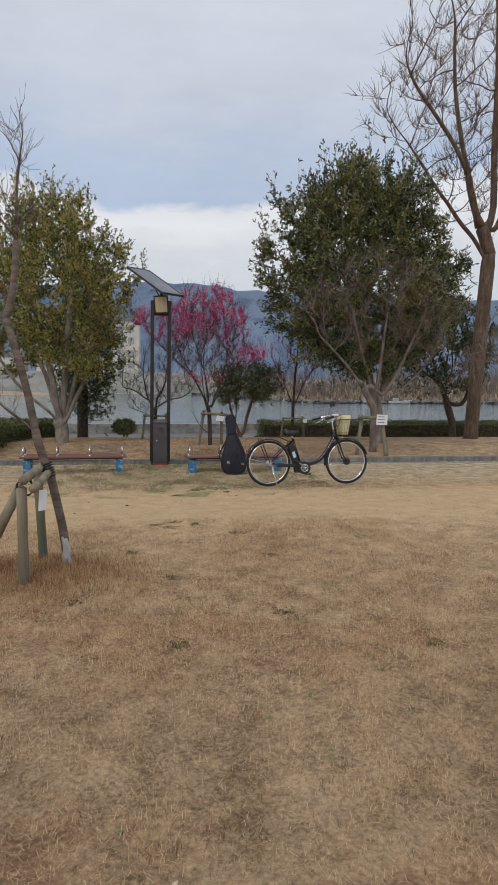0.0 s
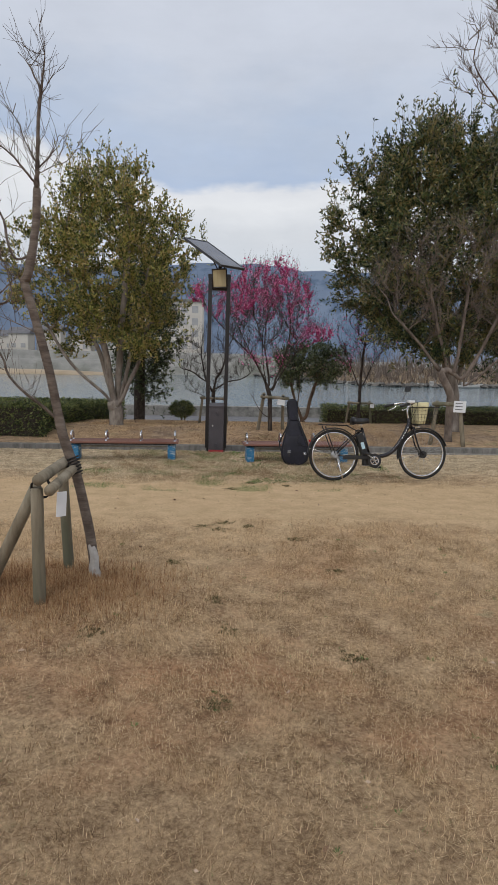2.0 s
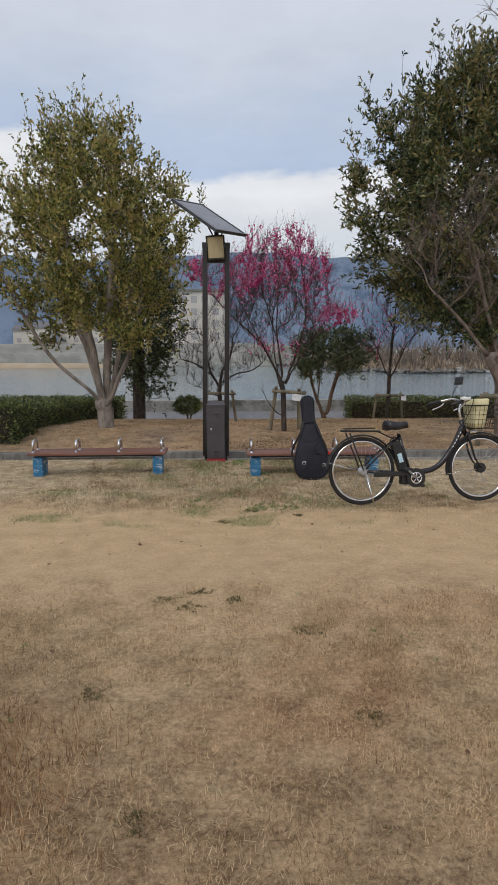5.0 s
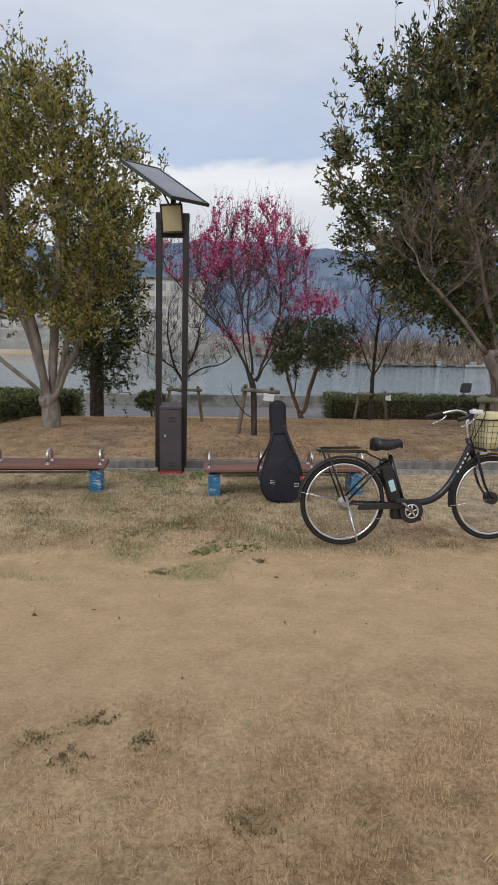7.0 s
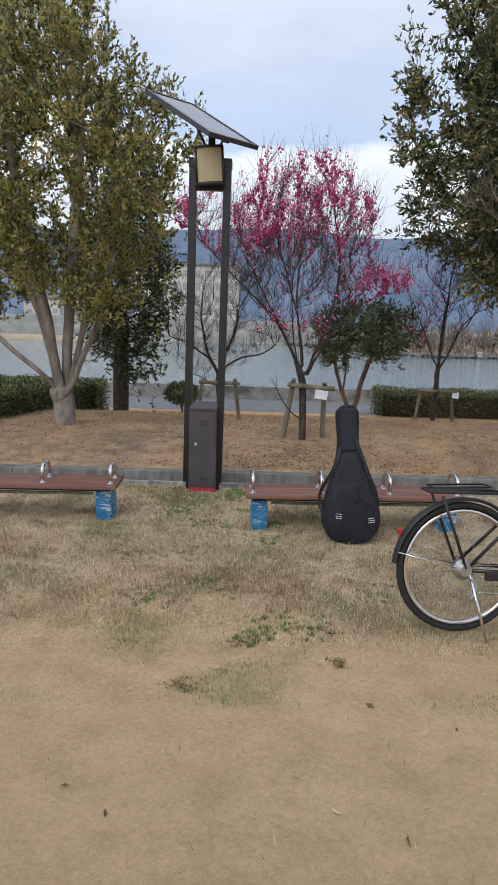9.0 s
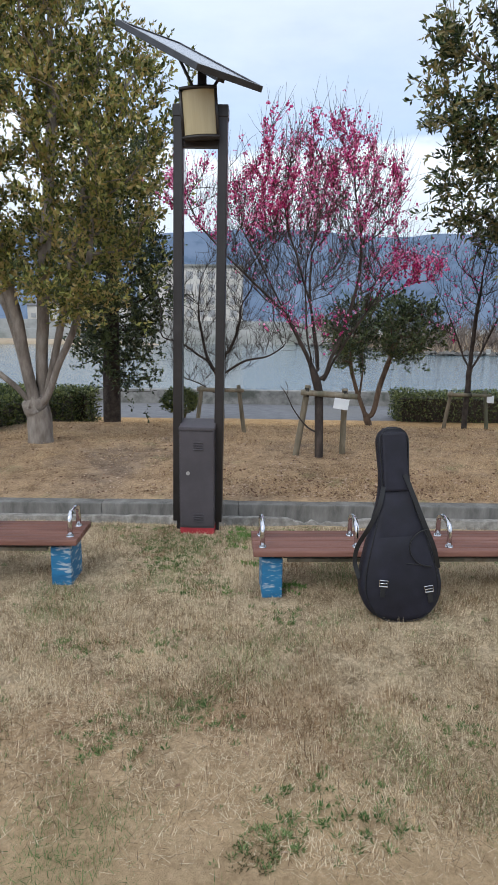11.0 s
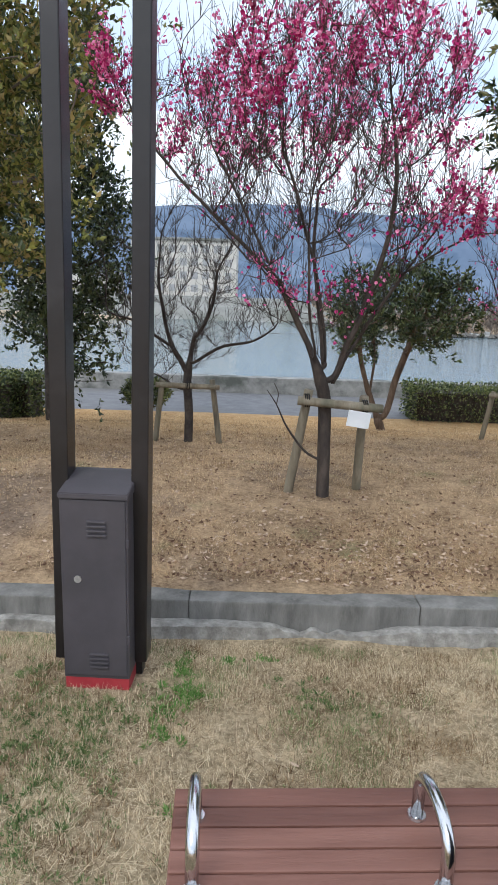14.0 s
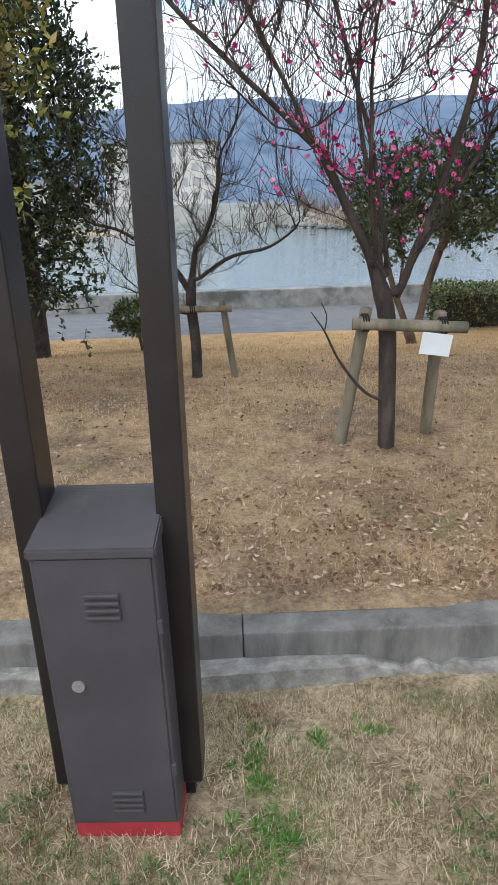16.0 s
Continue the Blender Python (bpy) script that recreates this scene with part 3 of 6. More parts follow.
def evergreen(name, base, lead, centre, radii, mat, bark, label, seed, leaf=0.07, trunk_r=0.12, low=-0.75, up=0.6, per=9, length=0.2, stems=(), points=650, step=0.14, kill=0.2, sprigs=3,
              whips=30, whip=0.5, wide=0.45, top=1.0, rough=0.2, keep=0.85, lift=0.1, fill=0):
    """A broadleaf tree: limbs grown into its crown, leaves in clumps along the thin limbs, and upright shoots at the top."""
    rng = np.random.default_rng(seed)
    t = thing(name, (0, 0, 0), label, "tree")
    c, rad = np.array(centre, float), np.array(radii, float)

    def crown_points(n, inner):
        pts = blob_points(rng, n, (0, 0, 0), radii, inner, low, rough, seed)
        pts[:, 2] *= np.where(pts[:, 2] > 0, top, 1.0)
        pts[:, 2] = np.minimum(pts[:, 2], rad[2] * top * 0.92)
        return pts + c
    P, par = colonise(base, lead, crown_points(points, 0.35), step, 9.0, kill, 60, 0.13, seed, stems, lift, -0.3)
    me, ends, r = skeleton_mesh(P, par, 0.006, trunk_r, 1.7, name="trunk", mat=bark)
    part("trunk", me, bark, t)
    fo = Foliage(seed)
    floor_z = c[2] + low * rad[2]
    for i in range(len(P)):
        if r[i] > 0.02 or P[i][2] < floor_z or rng.random() > keep:
            continue
        out = (P[i] - c) / rad
        # leaves gather in clumps, thinner in the middle of the crown
        if np.linalg.norm(out) < 0.45 and rng.random() < 0.6:
            continue
        for k in range(int(sprigs * rng.uniform(0.5, 1.6)) + 1):
            d = out * 0.5 + np.array((0, 0, up)) + rng.normal(size=3) * 0.55
            fo.sprig(P[i] + rng.normal(size=3) * 0.04, d, length * rng.uniform(0.5, 1.4), per, leaf, bend=0.35, wide=wide)
    for p in crown_points(fill, 0.5) if fill else ():
        if rng.random() < smooth01(-0.25, 0.1, noise.noise((p[0] * 2.0 + seed, p[1] * 2.0, p[2] * 2.0))):
            fo.sprig(p, (p - c) / rad * 0.5 + np.array((0, 0, up)) + rng.normal(size=3) * 0.5, length, per, leaf, bend=0.35, wide=wide)
    tips = [e for e in ends if e[0][2] > c[2] + 0.25 * rad[2] * top and np.linalg.norm((e[0] - c) / (rad * np.array((1, 1, top)))) > 0.75]
    verts, faces = [], []
    for k in range(min(whips, 4 * len(tips))):
        p = tips[int(rng.integers(len(tips)))][0]
        d = np.array((0, 0, 1.0)) + (p - c) / rad * 0.25 + rng.normal(size=3) * 0.16
        d /= np.linalg.norm(d)
        l = whip * rng.uniform(0.4, 1.5)
        q, e = p + d * l * 0.5 + rng.normal(size=3) * 0.03, p + d * l + rng.normal(size=3) * 0.05
        v, f = tube_data([p, q, e], [0.005, 0.004, 0.002], 3, False)
        o = len(verts)
        verts += v
        faces += [tuple(a + o for a in g) for g in f]
        for u in (0.35, 0.6, 0.8, 0.97):
            if rng.random() < 0.8:
                a = p + (q - p) * u * 2 if u < 0.5 else q + (e - q) * (u - 0.5) * 2
                fo.sprig(a, d + rng.normal(size=3) * 0.3, length * 0.5, max(4, int(per * 0.6)), leaf * 0.85, bend=0.4, wide=wide)
    if verts:
        tagged(part("twig_growth", raw("twig_growth", verts, faces, bark, True), bark, t), kind="stuff")
    tagged(part("crown", fo.mesh("crown", mat), mat, t), kind="stuff")
    return t


# broad evergreen with many stems, beside the bench
evergreen("evergreen_tree", (-1.90, 15.38, 0.0), [(-1.90, 15.38, 0.45)], (-2.05, 15.45, 3.3), (1.8, 1.6, 2.0), LEAF_OLIVE, BARK_GREY,
          "yellow-green broadleaf evergreen with several pale stems from one base", 11, leaf=0.062, trunk_r=0.15, low=-0.97, points=1200, kill=0.17, sprigs=6, per=12, whips=190, whip=0.42, wide=0.52, top=1.13, rough=0.3, fill=1900, keep=0.78,
          stems=[[(-2.0, 15.33, 0.62), (-2.28, 15.25, 0.95), (-2.85, 15.15, 1.47), (-3.3, 15.1, 2.3)],
                 [(-1.80, 15.32, 0.62), (-1.62, 15.25, 1.0), (-1.36, 15.25, 1.6), (-1.2, 15.25, 2.3), (-1.1, 15.3, 3.0)],
                 [(-1.95, 15.35, 0.6), (-2.03, 15.3, 1.2), (-2.15, 15.3, 1.9), (-2.45, 15.35, 3.2), (-2.6, 15.4, 4.4)],
                 [(-1.88, 15.42, 0.6), (-1.85, 15.45, 1.3), (-1.78, 15.5, 2.3), (-1.68, 15.5, 3.4), (-1.6, 15.5, 4.6)],
                 [(-1.84, 15.4, 0.6), (-1.68, 15.45, 1.3), (-1.5, 15.5, 2.2), (-1.2, 15.5, 3.6)],
                 [(-1.97, 15.42, 0.6), (-2.12, 15.5, 1.2), (-2.5, 15.6, 2.2), (-2.9, 15.7, 3.4)]])
# dark ivy-clad tree behind it
evergreen("ivy_clad_tree", (-1.87, 18.8, -0.35), [(-1.86, 18.8, 0.4), (-1.84, 18.8, 1.4), (-1.8, 18.8, 2.4)], (-1.74, 18.85, 2.5), (0.95, 0.8, 2.2), LEAF_DARK, BARK_DARK,
          "dark tree wrapped in ivy beside the lane", 12, leaf=0.075, trunk_r=0.15, low=-0.9, up=0.1, points=620, kill=0.16, step=0.12, sprigs=5, whips=40, rough=0.34, lift=0.0, fill=1700)
# tall evergreen beside the path
evergreen("laurel_tree", (5.45, 15.1, 0.02), [(5.4, 15.1, 0.8)], (5.02, 15.4, 3.9), (2.2, 1.95, 2.35), LEAF_GREEN, BARK_GREY,
          "tall dark green broadleaf evergreen with a ragged top", 13, leaf=0.092, trunk_r=0.13, low=-0.93, up=-0.05, points=1300, kill=0.19, sprigs=6, per=12, length=0.22, whips=300, whip=0.6, wide=0.36, top=1.10, rough=0.22, fill=4600, lift=0.05,
          stems=[[(5.3, 15.1, 1.3), (5.0, 15.2, 2.2), (4.7, 15.3, 3.2)], [(5.5, 15.1, 1.3), (5.65, 15.2, 2.2), (5.8, 15.3, 3.2)], [(5.3, 15.3, 1.5), (5.2, 15.6, 2.6), (5.1, 15.7, 4.0)]])
# round-headed small tree with two stems
evergreen("round_headed_tree", (2.68, 19.2, -0.3), [(2.68, 19.2, -0.2)], (2.88, 19.2, 1.38), (1.04, 0.92, 0.72), LEAF_DARK, BARK_BROWN,
          "small round-headed evergreen on two slanting stems", 14, leaf=0.068, trunk_r=0.065, low=-0.85, up=0.1, points=520, kill=0.13, step=0.09, sprigs=3, length=0.15, whips=8, whip=0.15, rough=0.16, lift=0.0, fill=500,
          stems=[[(2.60, 19.2, 0.0), (2.42, 19.2, 0.45), (2.3, 19.2, 0.9)], [(2.74, 19.2, 0.0), (2.84, 19.2, 0.45), (2.98, 19.2, 0.95)], [(2.48, 19.2, 0.3), (2.55, 19.25, 0.8)]])
evergreen("dark_evergreen_tree", (9.45, 19.5, -0.35), [(9.4, 19.5, 0.3)], (8.7, 19.4, 2.6), (1.8, 1.4, 1.8), LEAF_DARK, BARK_DARK,
          "dark evergreen with a forked trunk near the hedge", 15, leaf=0.10, trunk_r=0.11, low=-0.85, points=500, step=0.16, kill=0.26, sprigs=5, whips=10, fill=900,
          stems=[[(9.2, 19.5, 0.9), (8.9, 19.5, 1.6)], [(9.75, 19.5, 0.9), (10.0, 19.5, 1.8)]])


def bare_tree(name, base, lead, cloud, bark, label, seed, trunk_r, step=0.09, kill=0.13, tip=0.0035, twigs=0, twig_len=0.3, jitter=0.14, twig_up=0.7, flowers=None, category="tree", power=1.85, limbs=(), lift=0.18, twig_low=-9.0):
    """A leafless tree grown into a cloud of points, with shoots at its ends; flowers: (size, how many, test of place)."""
    rng = np.random.default_rng(seed)
    t = thing(name, (0, 0, 0), label, category)
    P, par = colonise(base, lead, cloud, step, 9.0, kill, 90, jitter, seed, limbs, lift, -0.12 if lift else -1)
    me, ends, r = skeleton_mesh(P, par, tip, trunk_r, power, name="trunk", mat=bark)
    part("trunk", me, bark, t)
    verts, faces, shoots = [], [], []
    thin = [i for i in range(len(P)) if r[i] < 0.012 and P[i][2] > twig_low]
    for k in range(twigs):
        i = thin[int(rng.integers(len(thin)))]
        d = P[i] - P[par[i]]
        d = d / max(np.linalg.norm(d), 1e-6) * 0.6 + rng.normal(size=3) * 0.45 + np.array((0, 0, twig_up))
        d /= np.linalg.norm(d)
        l = twig_len * rng.uniform(0.4, 1.4)
        q = P[i] + d * l * 0.5 + rng.normal(size=3) * 0.02
        e = P[i] + d * l
        v, f = tube_data([P[i], q, e], [tip * 0.8, tip * 0.65, tip * 0.35], 3, False)
        o = len(verts)
        verts += v
        faces += [tuple(a + o for a in g) for g in f]
        shoots.append((P[i], q, e))
    if verts:
        tagged(part("twig_growth", raw("twig_growth", verts, faces, bark, True), bark, t), kind="stuff")
    if flowers:
        size, count, ok = flowers
        fo = Foliage(seed + 1)
        segs = shoots + [(P[par[i]], (P[par[i]] + P[i]) / 2, P[i]) for i in thin if par[i] >= 0]
        made = 0
        tries = 0
        while made < count and tries < count * 20:
            tries += 1
            a, b, c = segs[int(rng.integers(len(segs)))]
            u = rng.random() * 0.72
            p = a + (c - a) * u
            if rng.random() > ok(p):
                continue
            for j in range(int(rng.integers(1, 3))):
                fo.flower(p + rng.normal(size=3) * 0.012, size * rng.uniform(0.6, 1.2))
            made += 1
        tagged(part("blossom", fo.mesh("blossom", BLOSSOM), BLOSSOM, t, "crimson plum blossom"), kind="stuff")
    return t


rs = np.random.default_rng(5)
plum_cloud = np.vstack([blob_points(rs, 1500, (1.22, 14.82, 2.42), (1.2, 1.1, 1.05), 0.1, -0.75, 0.2, 3.0),
                        blob_points(rs, 160, (0.12, 14.78, 2.65), (0.42, 0.5, 0.5), 0.0, -1, 0.2, 3.5),
                        blob_points(rs, 130, (2.36, 14.8, 2.08), (0.40, 0.35, 0.22), 0.0, -1, 0.2, 4.0),
                        blob_points(rs, 150, (1.25, 14.65, 1.45), (0.6, 0.45, 0.40), 0.0, -1, 0.2, 5.0)])


def plum_bloom(p):
    # thick towards the outside of the crown's upper half, and along the low side branches
    n = noise.noise((p[0] * 3.2, p[1] * 3.2, p[2] * 2.4 + 3))
    low = 0.28 * math.exp(-(((p[0] - 1.25) / 0.42) ** 2 + ((p[2] - 1.62) / 0.14) ** 2)) + 0.9 * math.exp(-(((p[0] - 2.4) / 0.34) ** 2 + ((p[2] - 2.12) / 0.2) ** 2))
    out = math.sqrt(((p[0] - 1.22) / 1.35) ** 2 + ((p[1] - 14.82) / 1.2) ** 2 + ((p[2] - 2.3) / 1.15) ** 2)
    return max(0.015, min(1.0, 0.9 * smooth01(2.2, 2.7, p[2]) * smooth01(0.35, 0.85, out) * (0.45 + 1.5 * n) + low)) * (1 if p[2] > 1.2 else 0.0)


plum = bare_tree("plum_tree", (1.42, 14.73, 0.02), [(1.41, 14.73, 0.45), (1.40, 14.74, 0.80)], plum_cloud, BARK_PLUM,
          "red-flowering plum tree in full bloom tied to a wooden stake frame", 21, 0.047, twigs=4200, twig_len=0.30, twig_up=0.9, twig_low=1.05, flowers=(0.027, 9000, plum_bloom), step=0.075, kill=0.085, tip=0.0026, power=1.58, jitter=0.2,
          limbs=[[(1.33, 14.7, 1.05), (1.17, 14.66, 1.38), (0.96, 14.65, 1.75), (0.76, 14.68, 2.15), (0.55, 14.7, 2.5)],
                 [(1.39, 14.78, 1.1), (1.33, 14.82, 1.55), (1.2, 14.85, 2.05), (1.05, 14.9, 2.5)],
                 [(1.44, 14.72, 0.98), (1.50, 14.7, 1.15), (1.60, 14.7, 1.42), (1.74, 14.73, 1.85), (1.80, 14.78, 2.35), (1.74, 14.8, 2.8)],
                 [(1.46, 14.76, 0.96), (1.56, 14.8, 1.17), (1.74, 14.86, 1.45), (1.97, 14.92, 1.77), (2.2, 15.0, 2.1)],
                 [(1.38, 14.86, 1.1), (1.34, 15.05, 1.5), (1.3, 15.3, 1.95), (1.35, 15.45, 2.4)],
                 [(1.30, 14.62, 1.15), (1.22, 14.45, 1.5), (1.2, 14.3, 1.95)],
                 [(1.05, 14.66, 1.62), (0.75, 14.62, 1.9), (0.42, 14.64, 2.2), (0.15, 14.7, 2.5), (-0.05, 14.75, 2.85)],
                 [(1.90, 14.9, 1.72), (2.12, 14.85, 1.85), (2.35, 14.8, 1.98), (2.62, 14.8, 2.02)]])
# low side shoot of the plum
part("shoot", tube(curve_pts([(1.41, 14.72, 0.38), (1.27, 14.67, 0.46), (1.13, 14.65, 0.64), (1.05, 14.64, 0.80), (0.98, 14.64, 0.90)], 5), [0.011 - 0.0004 * i for i in range(21)], BARK_PLUM, 6), BARK_PLUM, plum)
part("shoot", tube(curve_pts([(1.05, 14.64, 0.80), (1.06, 14.63, 0.88), (1.03, 14.62, 0.95)], 4), 0.0035, BARK_PLUM, 5), BARK_PLUM, plum)
bare_tree("bare_plum_tree", (0.19, 16.74, -0.02), [(0.2, 16.74, 0.35), (0.17, 16.74, 0.7), (0.26, 16.74, 1.25)], blob_points(rs, 620, (0.22, 16.75, 1.45), (1.05, 0.9, 1.0), 0.1, -0.75, 0.2, 6.0), BARK_DARK,
          "leafless dark plum tree tied to wooden stakes", 22, 0.048, twigs=1500, twig_len=0.26, power=1.7, tip=0.003, jitter=0.22, lift=0.08,
          limbs=[[(0.13, 16.7, 0.84), (0.0, 16.7, 1.12), (-0.1, 16.7, 1.5), (-0.12, 16.7, 1.85)], [(0.3, 16.7, 1.15), (0.42, 16.7, 1.45), (0.48, 16.7, 1.85)], [(-0.02, 16.68, 1.05), (-0.3, 16.65, 1.25), (-0.6, 16.65, 1.35)], [(0.28, 16.7, 0.9), (0.55, 16.68, 1.05), (0.85, 16.66, 1.12), (1.1, 16.65, 1.3)], [(0.1, 16.75, 0.6), (-0.2, 16.8, 0.75), (-0.5, 16.85, 0.85)]])
bare_tree("young_plum_tree", (3.88, 17.62, -0.15), [(3.88, 17.62, 0.3), (3.9, 17.62, 0.7)], blob_points(rs, 240, (4.0, 17.6, 1.8), (0.8, 0.7, 1.2), 0.2, -0.6, 0.2, 7.0), BARK_DARK,
          "leafless young plum with a few red flowers, tied to stakes", 23, 0.042, twigs=800, twig_len=0.3, flowers=(0.03, 260, lambda p: 1.0 if p[0] < 3.9 else 0.15),
          power=1.6, jitter=0.2, limbs=[[(3.90, 17.6, 1.0), (3.93, 17.6, 1.5), (3.98, 17.6, 2.1)], [(3.86, 17.6, 0.95), (3.75, 17.6, 1.2), (3.58, 17.6, 1.6)], [(3.95, 17.6, 0.95), (4.08, 17.6, 1.25), (4.25, 17.6, 1.65)]])
bare_tree("grey_bare_tree", (4.95, 14.0, 0.02), [(4.95, 14.0, 0.6), (4.96, 14.0, 0.95)], blob_points(rs, 950, (4.85, 13.9, 2.75), (1.85, 1.3, 1.5), 0.2, -0.7, 0.15, 8.0), BARK_PALE,
          "leafless grey tree with fanned branches tied to stakes with a notice", 24, 0.075, step=0.11, kill=0.15, twigs=3000, twig_len=0.34, tip=0.0038, power=1.75, jitter=0.2,
          limbs=[[(4.75, 13.95, 1.3), (4.3, 13.9, 1.9), (3.8, 13.9, 2.4)], [(4.85, 14.0, 1.5), (4.6, 14.0, 2.4), (4.3, 13.9, 3.3)], [(5.0, 13.95, 1.5), (5.1, 13.9, 2.6), (5.2, 13.9, 3.7)], [(5.2, 14.0, 1.3), (5.6, 13.95, 2.1), (6.0, 13.9, 3.0)], [(5.25, 14.0, 1.15), (5.9, 14.0, 1.7), (6.3, 14, 2.2)]])
bare_tree("tall_bare_tree", (8.60, 16.7, -0.05), [(8.72, 16.7, 2.2), (8.84, 16.7, 4.2), (8.90, 16.7, 5.2)], blob_points(rs, 1500, (8.5, 16.7, 8.9), (2.9, 2.4, 4.0), 0.15, -0.85, 0.2, 9.0), BARK_BROWN,
          "tall leafless tree with a thick trunk and many fine branches", 25, 0.18, step=0.2, kill=0.26, twigs=5200, twig_len=0.42, tip=0.0065, power=1.62, jitter=0.2, lift=0.1,
          limbs=[[(8.82, 16.7, 4.7), (8.4, 16.65, 5.3), (7.8, 16.6, 5.9), (7.0, 16.6, 6.9), (6.5, 16.6, 7.6)], [(8.86, 16.7, 5.0), (8.5, 16.7, 5.9), (8.1, 16.7, 7.3), (7.75, 16.7, 9.0), (7.7, 16.7, 10.6)],
                 [(8.93, 16.75, 5.8), (8.98, 16.8, 7.5), (8.95, 16.8, 9.6), (8.8, 16.8, 11.2)], [(9.0, 16.6, 5.6), (9.5, 16.6, 6.8), (10.0, 16.6, 8.4)], [(8.2, 16.7, 6.9), (7.6, 16.7, 7.9), (6.8, 16.7, 8.8), (6.4, 16.7, 9.6)]])
bare_tree("side_bare_tree", (-3.62, 11.55, 0.0), [(-3.64, 11.55, 0.5), (-3.7, 11.55, 0.9)], blob_points(rs, 360, (-3.85, 11.6, 2.4), (1.3, 1.0, 1.5), 0.2, -0.8, 0.2, 10.0), BARK_BROWN,
          "leafless tree with many thin branches tied to stakes", 26, 0.075, step=0.10, kill=0.15, twigs=900, twig_len=0.35, tip=0.004,
          limbs=[[(-3.5, 11.5, 1.2), (-3.2, 11.5, 1.8), (-3.0, 11.5, 2.5)], [(-3.8, 11.6, 1.4), (-4.0, 11.6, 2.2)], [(-4.0, 11.5, 1.2), (-4.6, 11.5, 1.8)]])
weep = blob_points(rs, 120, (8.3, 14.9, 2.2), (1.1, 0.9, 0.8), 0.2, -0.6, 0.2, 12.0)
bare_tree("weeping_plum_tree", (8.9, 15.0, 0.0), [(8.88, 15.0, 0.9), (8.7, 15.0, 1.7)], weep, BARK_PALE,
          "small weeping plum with pale hanging shoots", 27, 0.05, twigs=420, twig_len=0.9, twig_up=-1.3, flowers=(0.03, 70, lambda p: 1.0), lift=0.0)

# leaning sapling beside the walk
limb_plan = [[(-0.76, 2.11), (-0.72, 2.36), (-0.70, 2.58), (-0.69, 2.9), (-0.66, 3.2), (-0.62, 3.44)], [(-0.85, 2.21), (-0.90, 2.4), (-0.97, 2.57), (-1.06, 2.85), (-1.2, 3.15)],
             [(-0.70, 2.66), (-0.78, 2.77), (-0.89, 2.86), (-1.0, 2.95)], [(-0.70, 2.7), (-0.62, 2.75), (-0.52, 2.82), (-0.44, 2.9)], [(-0.69, 2.78), (-0.78, 2.96), (-0.84, 3.09), (-0.96, 3.24)],
             [(-0.69, 2.74), (-0.61, 2.86), (-0.57, 2.99)], [(-0.66, 3.2), (-0.71, 3.32), (-0.77, 3.42)], [(-0.67, 3.14), (-0.6, 3.19), (-0.53, 3.28)], [(-0.82, 2.08), (-0.91, 2.17), (-1.1, 2.36), (-1.3, 2.6)],
             [(-0.58, 1.18), (-0.66, 1.28), (-0.83, 1.43), (-0.9, 1.62), (-1.1, 1.8)], [(-0.70, 1.75), (-0.88, 1.84), (-1.1, 1.9)]]
limb_lines = [[(x, 5.65 + 0.12 * math.sin(5 * x + k) * min(1, 2 * n / len(l)), z) for n, (x, z) in enumerate(l)] for k, l in enumerate(limb_plan)]
sap_cloud = np.vstack([np.array(l[1:]) + rs.normal(size=(len(l) - 1, 3)) * 0.09 for l in limb_lines for _ in range(2)])
bare_tree("sapling", (-0.35, 5.64, 0.06), [(-0.40, 5.65, 0.46), (-0.48, 5.66, 0.84), (-0.57, 5.66, 1.1), (-0.64, 5.66, 1.5), (-0.70, 5.66, 1.75), (-0.79, 5.66, 2.08)], sap_cloud, BARK_SAP,
          "leafless leaning sapling bound to a log brace", 28, 0.037, step=0.07, kill=0.09, twigs=260, twig_len=0.20, tip=0.0022, power=1.42, limbs=limb_lines)


# ---- hedges ----
def hedge(name, x0, x1, y0, y1, z0, z1, seed, label, leaf=0.05, density=900, at=None):
    rng = np.random.default_rng(seed)
    t = thing(name, (0, 0, 0), label, "hedge")
    bm = bmesh.new()
    box(bm, (x0 + 0.1, y0 + 0.1, z0), (x1 - 0.1, y1 - 0.1, z1 - 0.1), 0.05)
    part("core", bm, BARK_DARK, t)
    fo = Foliage(seed)
    w, d, h = x1 - x0, y1 - y0, z1 - z0
    faces = [(w * h, "front"), (w * d, "top"), (d * h, "left"), (d * h, "right")]
    for area, side in faces:
        for _ in range(int(area * density)):
            a, b, c = rng.random(), rng.random(), rng.random() * 0.14
            if side == "front":
                p, nrm = np.array((x0 + w * a, y0 + c, z0 + h * b)), np.array((0, -1, 0.3))
            elif side == "top":
                p, nrm = np.array((x0 + w * a, y0 + d * b, z1 - c)), np.array((0, 0, 1))
            elif side == "left":
                p, nrm = np.array((x0 + c, y0 + d * a, z0 + h * b)), np.array((-1, 0, 0.3))
            else:
                p, nrm = np.array((x1 - c, y0 + d * a, z0 + h * b)), np.array((1, 0, 0.3))
            p = p + nrm * 0.05 * noise.noise((p[0] * 2.2, p[1] * 2.2, p[2] * 3))
            if side != "top" and b < 0.12 and rng.random() < 0.5:
                continue
            fo.leaf(p, nrm + rng.normal(size=3) * 0.8, leaf * rng.uniform(0.6, 1.3), 0.6)
    tagged(part("foliage", fo.mesh("foliage", HEDGE), HEDGE, t), kind="stuff")
    if at is not None:
        t.matrix_world = at
    return t


